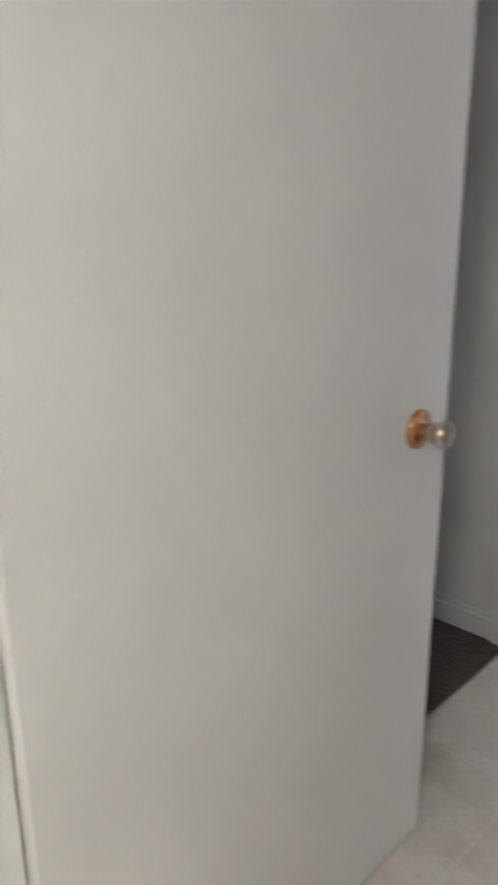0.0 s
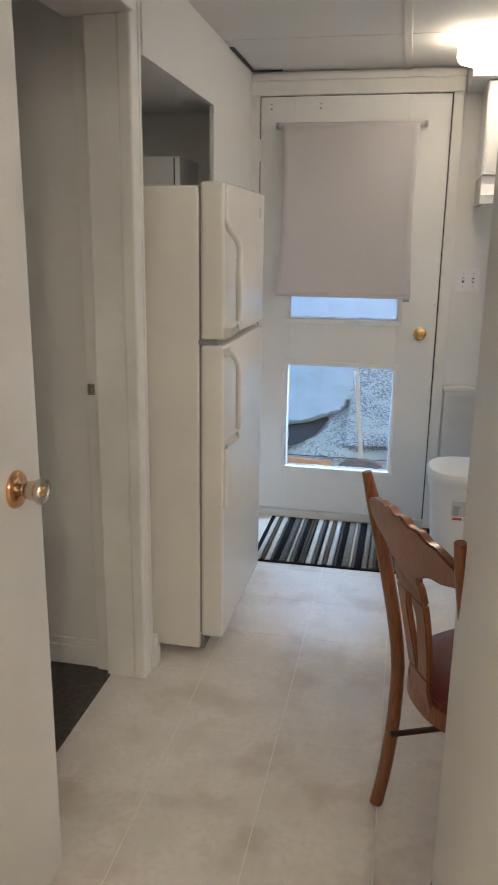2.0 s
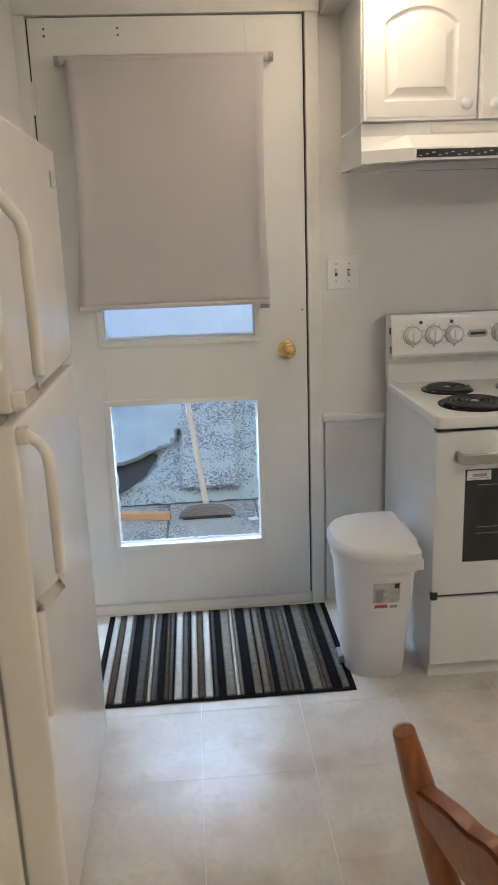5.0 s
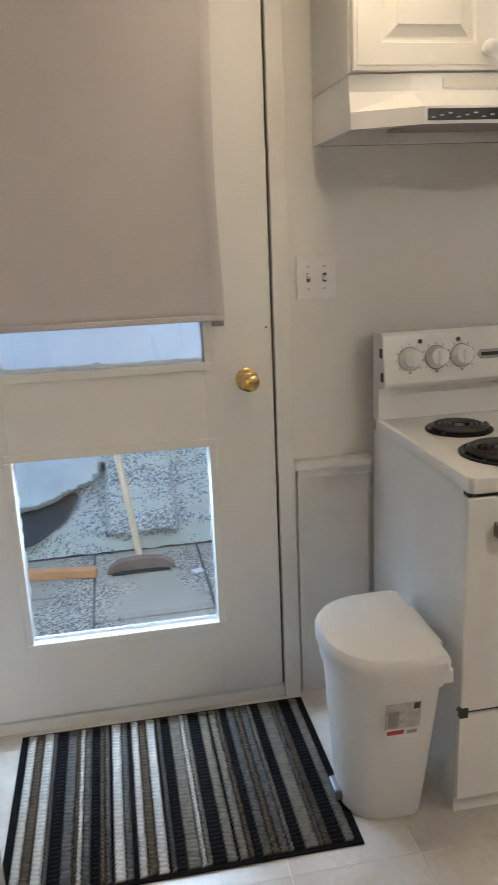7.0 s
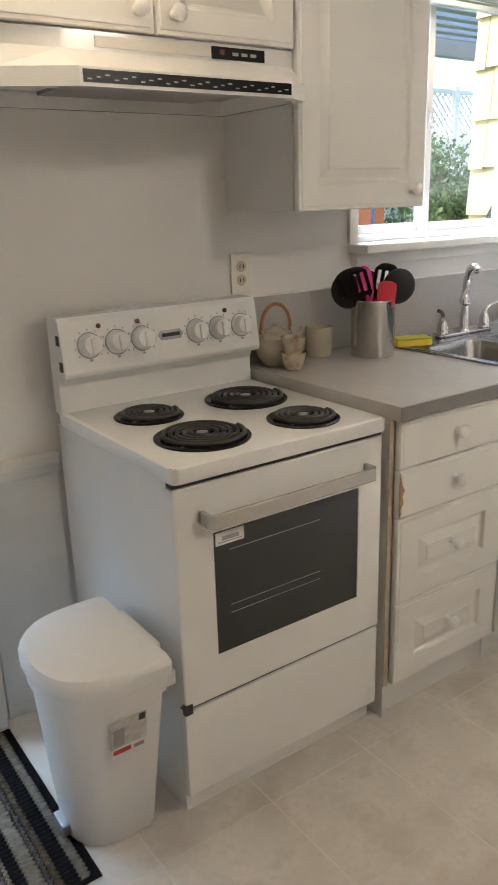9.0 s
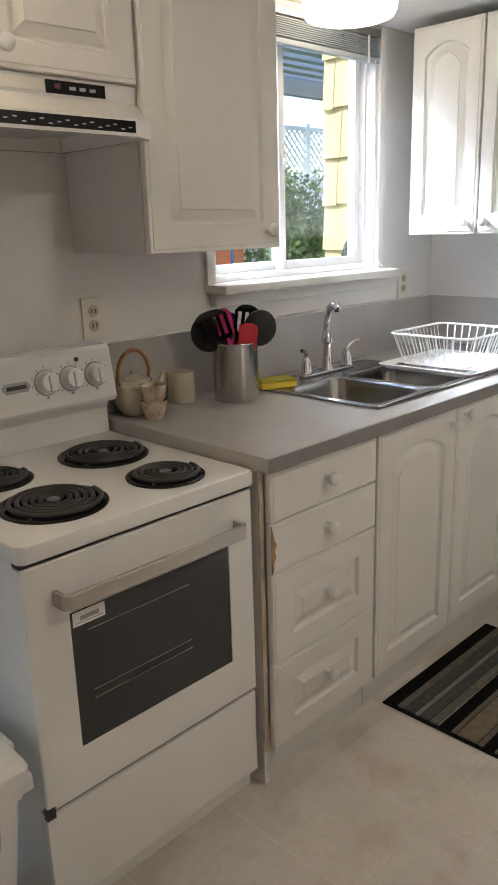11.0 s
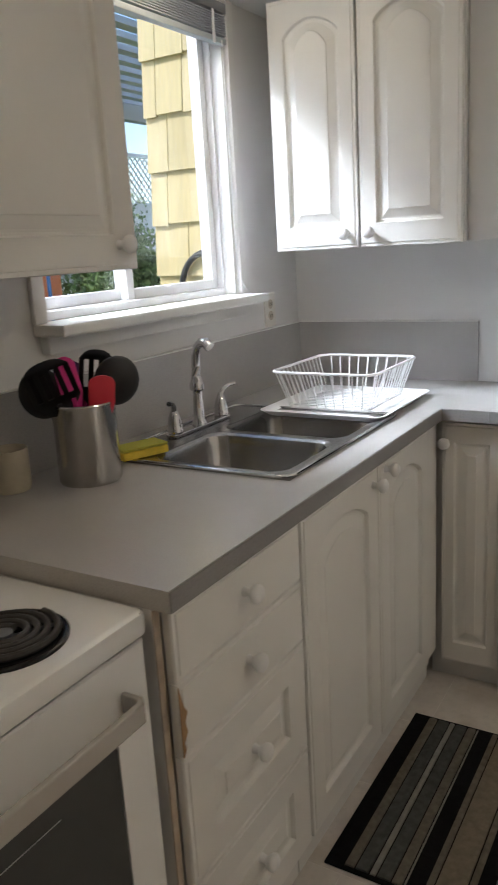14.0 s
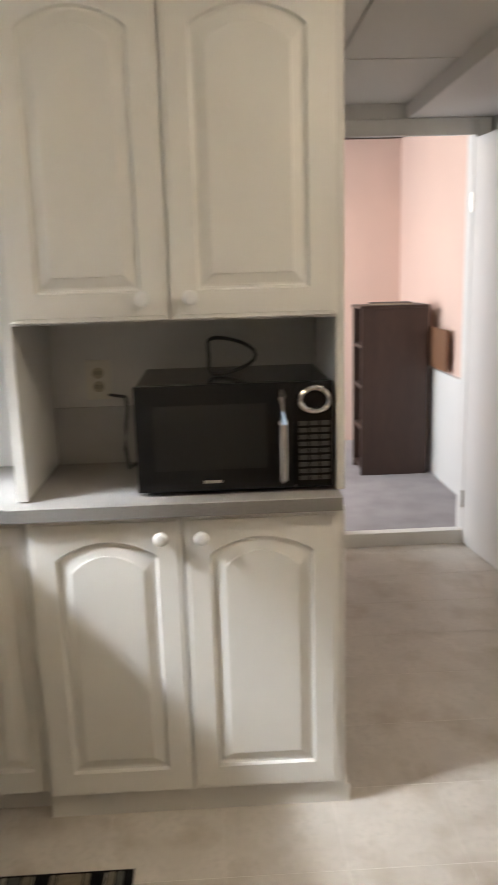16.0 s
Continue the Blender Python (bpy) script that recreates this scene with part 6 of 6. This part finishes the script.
part("hollow", bm, M_DARK, rw, "dark plate painted as the shade in the hollow under the broken skin")
part("drain", tube([(-0.72, 6.02, 0.63), (-0.58, 6.03, 0.635)], 0.016, 10), M_TIN, rw)
# height above the view is added to keep sun off the door panes
solo("yard_wall", box(-6.0, 0.9, 6.15, 6.35, -0.09, 5.3), M_PALE, "pale blue-white wall behind the bank, its unseen top added to block the sun", "wall", kind="structure")

br = thing("floor_scraper", -0.2, 5.05, -0.062, "wooden-handled scraper leaning on the bank", "tool")
part("handle", tube([(-0.205, 5.03, -0.01), (-0.33, 5.62, 0.80)], 0.0165, 12), M_HANDLE, br, "pale wooden handle", True)
part("paper_band", tube([(-0.272, 5.347, 0.423), (-0.290, 5.430, 0.538)], 0.0172, 12), M_PLASTIC, br, "torn white paper band")
hd = moved(prism([(-0.36, -0.045), (-0.345, -0.018), (-0.30, 0.012), (-0.20, 0.020), (-0.11, 0.010), (-0.06, -0.018), (-0.05, -0.045), (-0.12, -0.034), (-0.20, -0.030), (-0.29, -0.034)], "y", 5.00, 5.045, 0.004), Matrix.Translation((0, -0.02, -0.012)))
part("blade", hd, mat("dusty_iron", (0.20, 0.145, 0.11), 0.8, vary=0.25, scale=20, bump=0.3), br, "dusty brown blade")
# dark strip on the paving along the blade's foot
part("blade_edge", box(-0.335, -0.075, 4.972, 5.0, -0.0615, -0.052, 0.003), M_DARK, br)
solo("orange_board", moved(box(-0.30, 0.20, -0.022, 0.022, 0.0, 0.040, 0.004), pose(-0.60, 5.03, -0.0615, 0, 0, -9)), M_ORANGE, "orange-brown wooden board on the paving", "board")
solo("paper_scrap", moved(box(-0.024, 0.024, -0.02, 0.02, 0, 0.004, 0.001), pose(0.045, 4.93, -0.0615, 0, 0, 20)), M_PLASTIC, "scrap of white paper on the paving", "litter")

# wing of the house with large lapped shingles beside the window
hs = thing("house_wing", 4.6, 4.7, -0.09, "house wing clad in large yellow painted shingles", "house", kind="structure")
part("wall", box(3.62, 7.0, 4.06, 5.05, -0.09, 3.3), M_SIDING, hs)
for row in range(13):
    z = -0.05 + row * 0.262
    y = 4.06 - rng.random() * 0.12
    while y < 5.05:
        w = 0.15 + rng.random() * 0.13
        lift = rng.uniform(-0.006, 0.006)
        a, b = max(4.06, y) + 0.0025, min(5.055, y + w) - 0.0025
        if b - a > 0.02:
            part("shingle", box_wedge(a, b, z + lift, z + 0.29), M_SIDING, hs)
        y += w

# fence with lattice
fe = thing("lattice_fence", 7.0, 9.4, -0.09, "white wooden fence topped with diagonal lattice", "fence")
for i in range(8):
    part("post", box(4.0 + i * 0.9, 4.08 + i * 0.9, 9.36, 9.44, -0.09, 2.75, 0.004), M_LATTICE, fe)
for i in range(42):
    part("board", box(4.0 + i * 0.15, 4.14 + i * 0.15, 9.40, 9.42, -0.05, 2.02, 0.002), M_LATTICE, fe)
part("rail", box(4.0, 10.3, 9.37, 9.43, 2.02, 2.07, 0.003), M_LATTICE, fe)
part("rail", box(4.0, 10.3, 9.37, 9.43, 2.66, 2.71, 0.003), M_LATTICE, fe)
for i in range(56):
    for s in (1, -1):
        x = 4.2 + i * 0.105
        part("lattice_strip", tube([(x, 9.40 + 0.006 * s, 2.07), (x + s * 0.59, 9.40 + 0.006 * s, 2.66)], 0.014, 4), M_LATTICE, fe)


def shrub(name, x, y, z, rx, ry, rz, count, seed, label):
    r = random.Random(seed)
    t = thing(name, x, y, z, label, "shrub")
    tr = bmesh.new()
    for q in range(7):
        a = r.random() * 6.28
        plus(tr, tube([(x, y, z), (x + 0.3 * rx * math.cos(a), y + 0.3 * ry * math.sin(a), z + 0.5 * rz), (x + 0.7 * rx * math.cos(a), y + 0.7 * ry * math.sin(a), z + rz)], [0.03, 0.018, 0.006], 6))
    part("branches", tr, M_BARK, t)
    vs, fs = [], []
    for q in range(count):
        a, b, c = r.uniform(0, 6.28), r.uniform(-1, 1), r.random() ** 0.4
        s = math.sqrt(1 - b * b)
        lump = 0.75 + 0.45 * noise.noise((2.1 * math.cos(a) * s, 2.1 * math.sin(a) * s, 2.1 * b + seed))
        p = Vector((x + rx * lump * c * s * math.cos(a), y + ry * lump * c * s * math.sin(a), z + rz * (0.75 + 0.7 * lump * c * b)))
        e = Euler((r.uniform(0, 6.28), r.uniform(0, 6.28), r.uniform(0, 6.28))).to_matrix()
        l = r.uniform(0.03, 0.06)
        i0 = len(vs)
        for q2 in ((0, 0, 0), (l * 0.5, l * 0.35, 0.006), (0, l, 0), (-l * 0.5, l * 0.35, 0.006)):
            vs.append(p + e @ Vector(q2))
        fs.append((i0, i0 + 1, i0 + 2, i0 + 3))
    me_ = bpy.data.meshes.new("crown")
    me_.from_pydata([tuple(v - Vector((x, y, z))) for v in vs], [], fs)
    me_.materials.append(M_LEAF)
    o = new("crown", me_)
    o.parent = t


shrub("garden_shrub", 5.75, 7.0, -0.09, 0.75, 0.6, 1.25, 6000, 3, "leafy green shrub before the fence")
shrub("garden_shrub", 4.85, 6.75, -0.09, 0.55, 0.5, 0.95, 6000, 8, "low leafy green shrub in the garden")
shrub("garden_shrub", 6.9, 8.3, -0.09, 0.7, 0.6, 1.7, 5000, 12, "tall leafy green shrub by the fence")
shrub("garden_shrub", 7.9, 8.8, -0.09, 0.7, 0.5, 1.5, 4000, 15, "tall leafy green shrub by the fence")
solo("garden_shed", plus(box(3.3, 4.36, 6.5, 7.4, -0.09, 1.62, 0.01), prism([(3.24, 1.62), (3.83, 1.95), (4.42, 1.62)], "y", 6.44, 7.46)), M_BRICKRED, "low orange-red painted garden shed", "shed")
solo("blue_pole", tube([(3.945, 6.2, -0.09), (3.94, 6.2, 1.45)], 0.013, 10), mat("blue_plastic", (0.05, 0.16, 0.42), 0.4), "thin blue pole before the shed", "pole", smooth=True)
pg = thing("pergola", 6.3, 7.2, -0.09, "grey patio cover of slats on posts", "pergola")
for x in (4.3, 8.6):
    part("post", box(x, x + 0.09, 8.3, 8.39, -0.09, 2.85, 0.004), M_SLATROOF, pg)
part("beam", box(4.2, 8.8, 8.28, 8.40, 2.85, 3.02, 0.004), M_SLATROOF, pg)
for i in range(11):
    part("slat", box(4.2, 8.8, 5.9 + i * 0.24, 6.01 + i * 0.24, 3.03, 3.08, 0.003), M_SLATROOF, pg)
ws = tube([(3.57, 4.72 + 0.16 * math.cos(2 * math.pi * q / 32), 1.18 + 0.19 * math.sin(2 * math.pi * q / 32)) for q in range(32)], 0.016, 8, closed=True)
solo("hose_coil", ws, M_DARK, "dark hose coil hung on the yellow wall", "hose", smooth=True)


# ---- roof closing the place ----
tagged(part("roof", box(-2.6, 7.0, -2.7, 4.30, 2.42, 2.55), M_SMOOTH), "flat roof over the rooms", "roof", kind="structure")

# ---- floor tiles, last ----
TILE = 0.305
tile_mesh = {}


def tile_piece(w, d):
    key = (round(w, 4), round(d, 4))
    if key not in tile_mesh:
        bm = box(0.0014, w - 0.0014, 0.0006, d - 0.0006, -0.004, 0.0, 0.0005, 1)
        m_ = bpy.data.meshes.new("tile")
        bm.to_mesh(m_)
        bm.free()
        m_.materials.append(M_FLOOR)
        tile_mesh[key] = m_
    return tile_mesh[key]


rest = []
x = -0.875
while x < 4.44:
    w = min(TILE, 4.46 - x)
    y = -0.54
    while y < 3.98:
        d = min(TILE, 4.0 - y)
        if x < 2.75 or (x < 4.46 and 0.9 < y < 2.95):
            o = new("tile", tile_piece(w, d))
            o.location = (x, y, 0.0)
            o.parent = floor
        y += TILE
    x += TILE
tagged(part("floor_rear", box(-0.875, 1.72, -2.5, -0.54, -0.0005, 0.0), M_FLOOR), "beige vinyl floor of the first room", "floor", kind="structure")
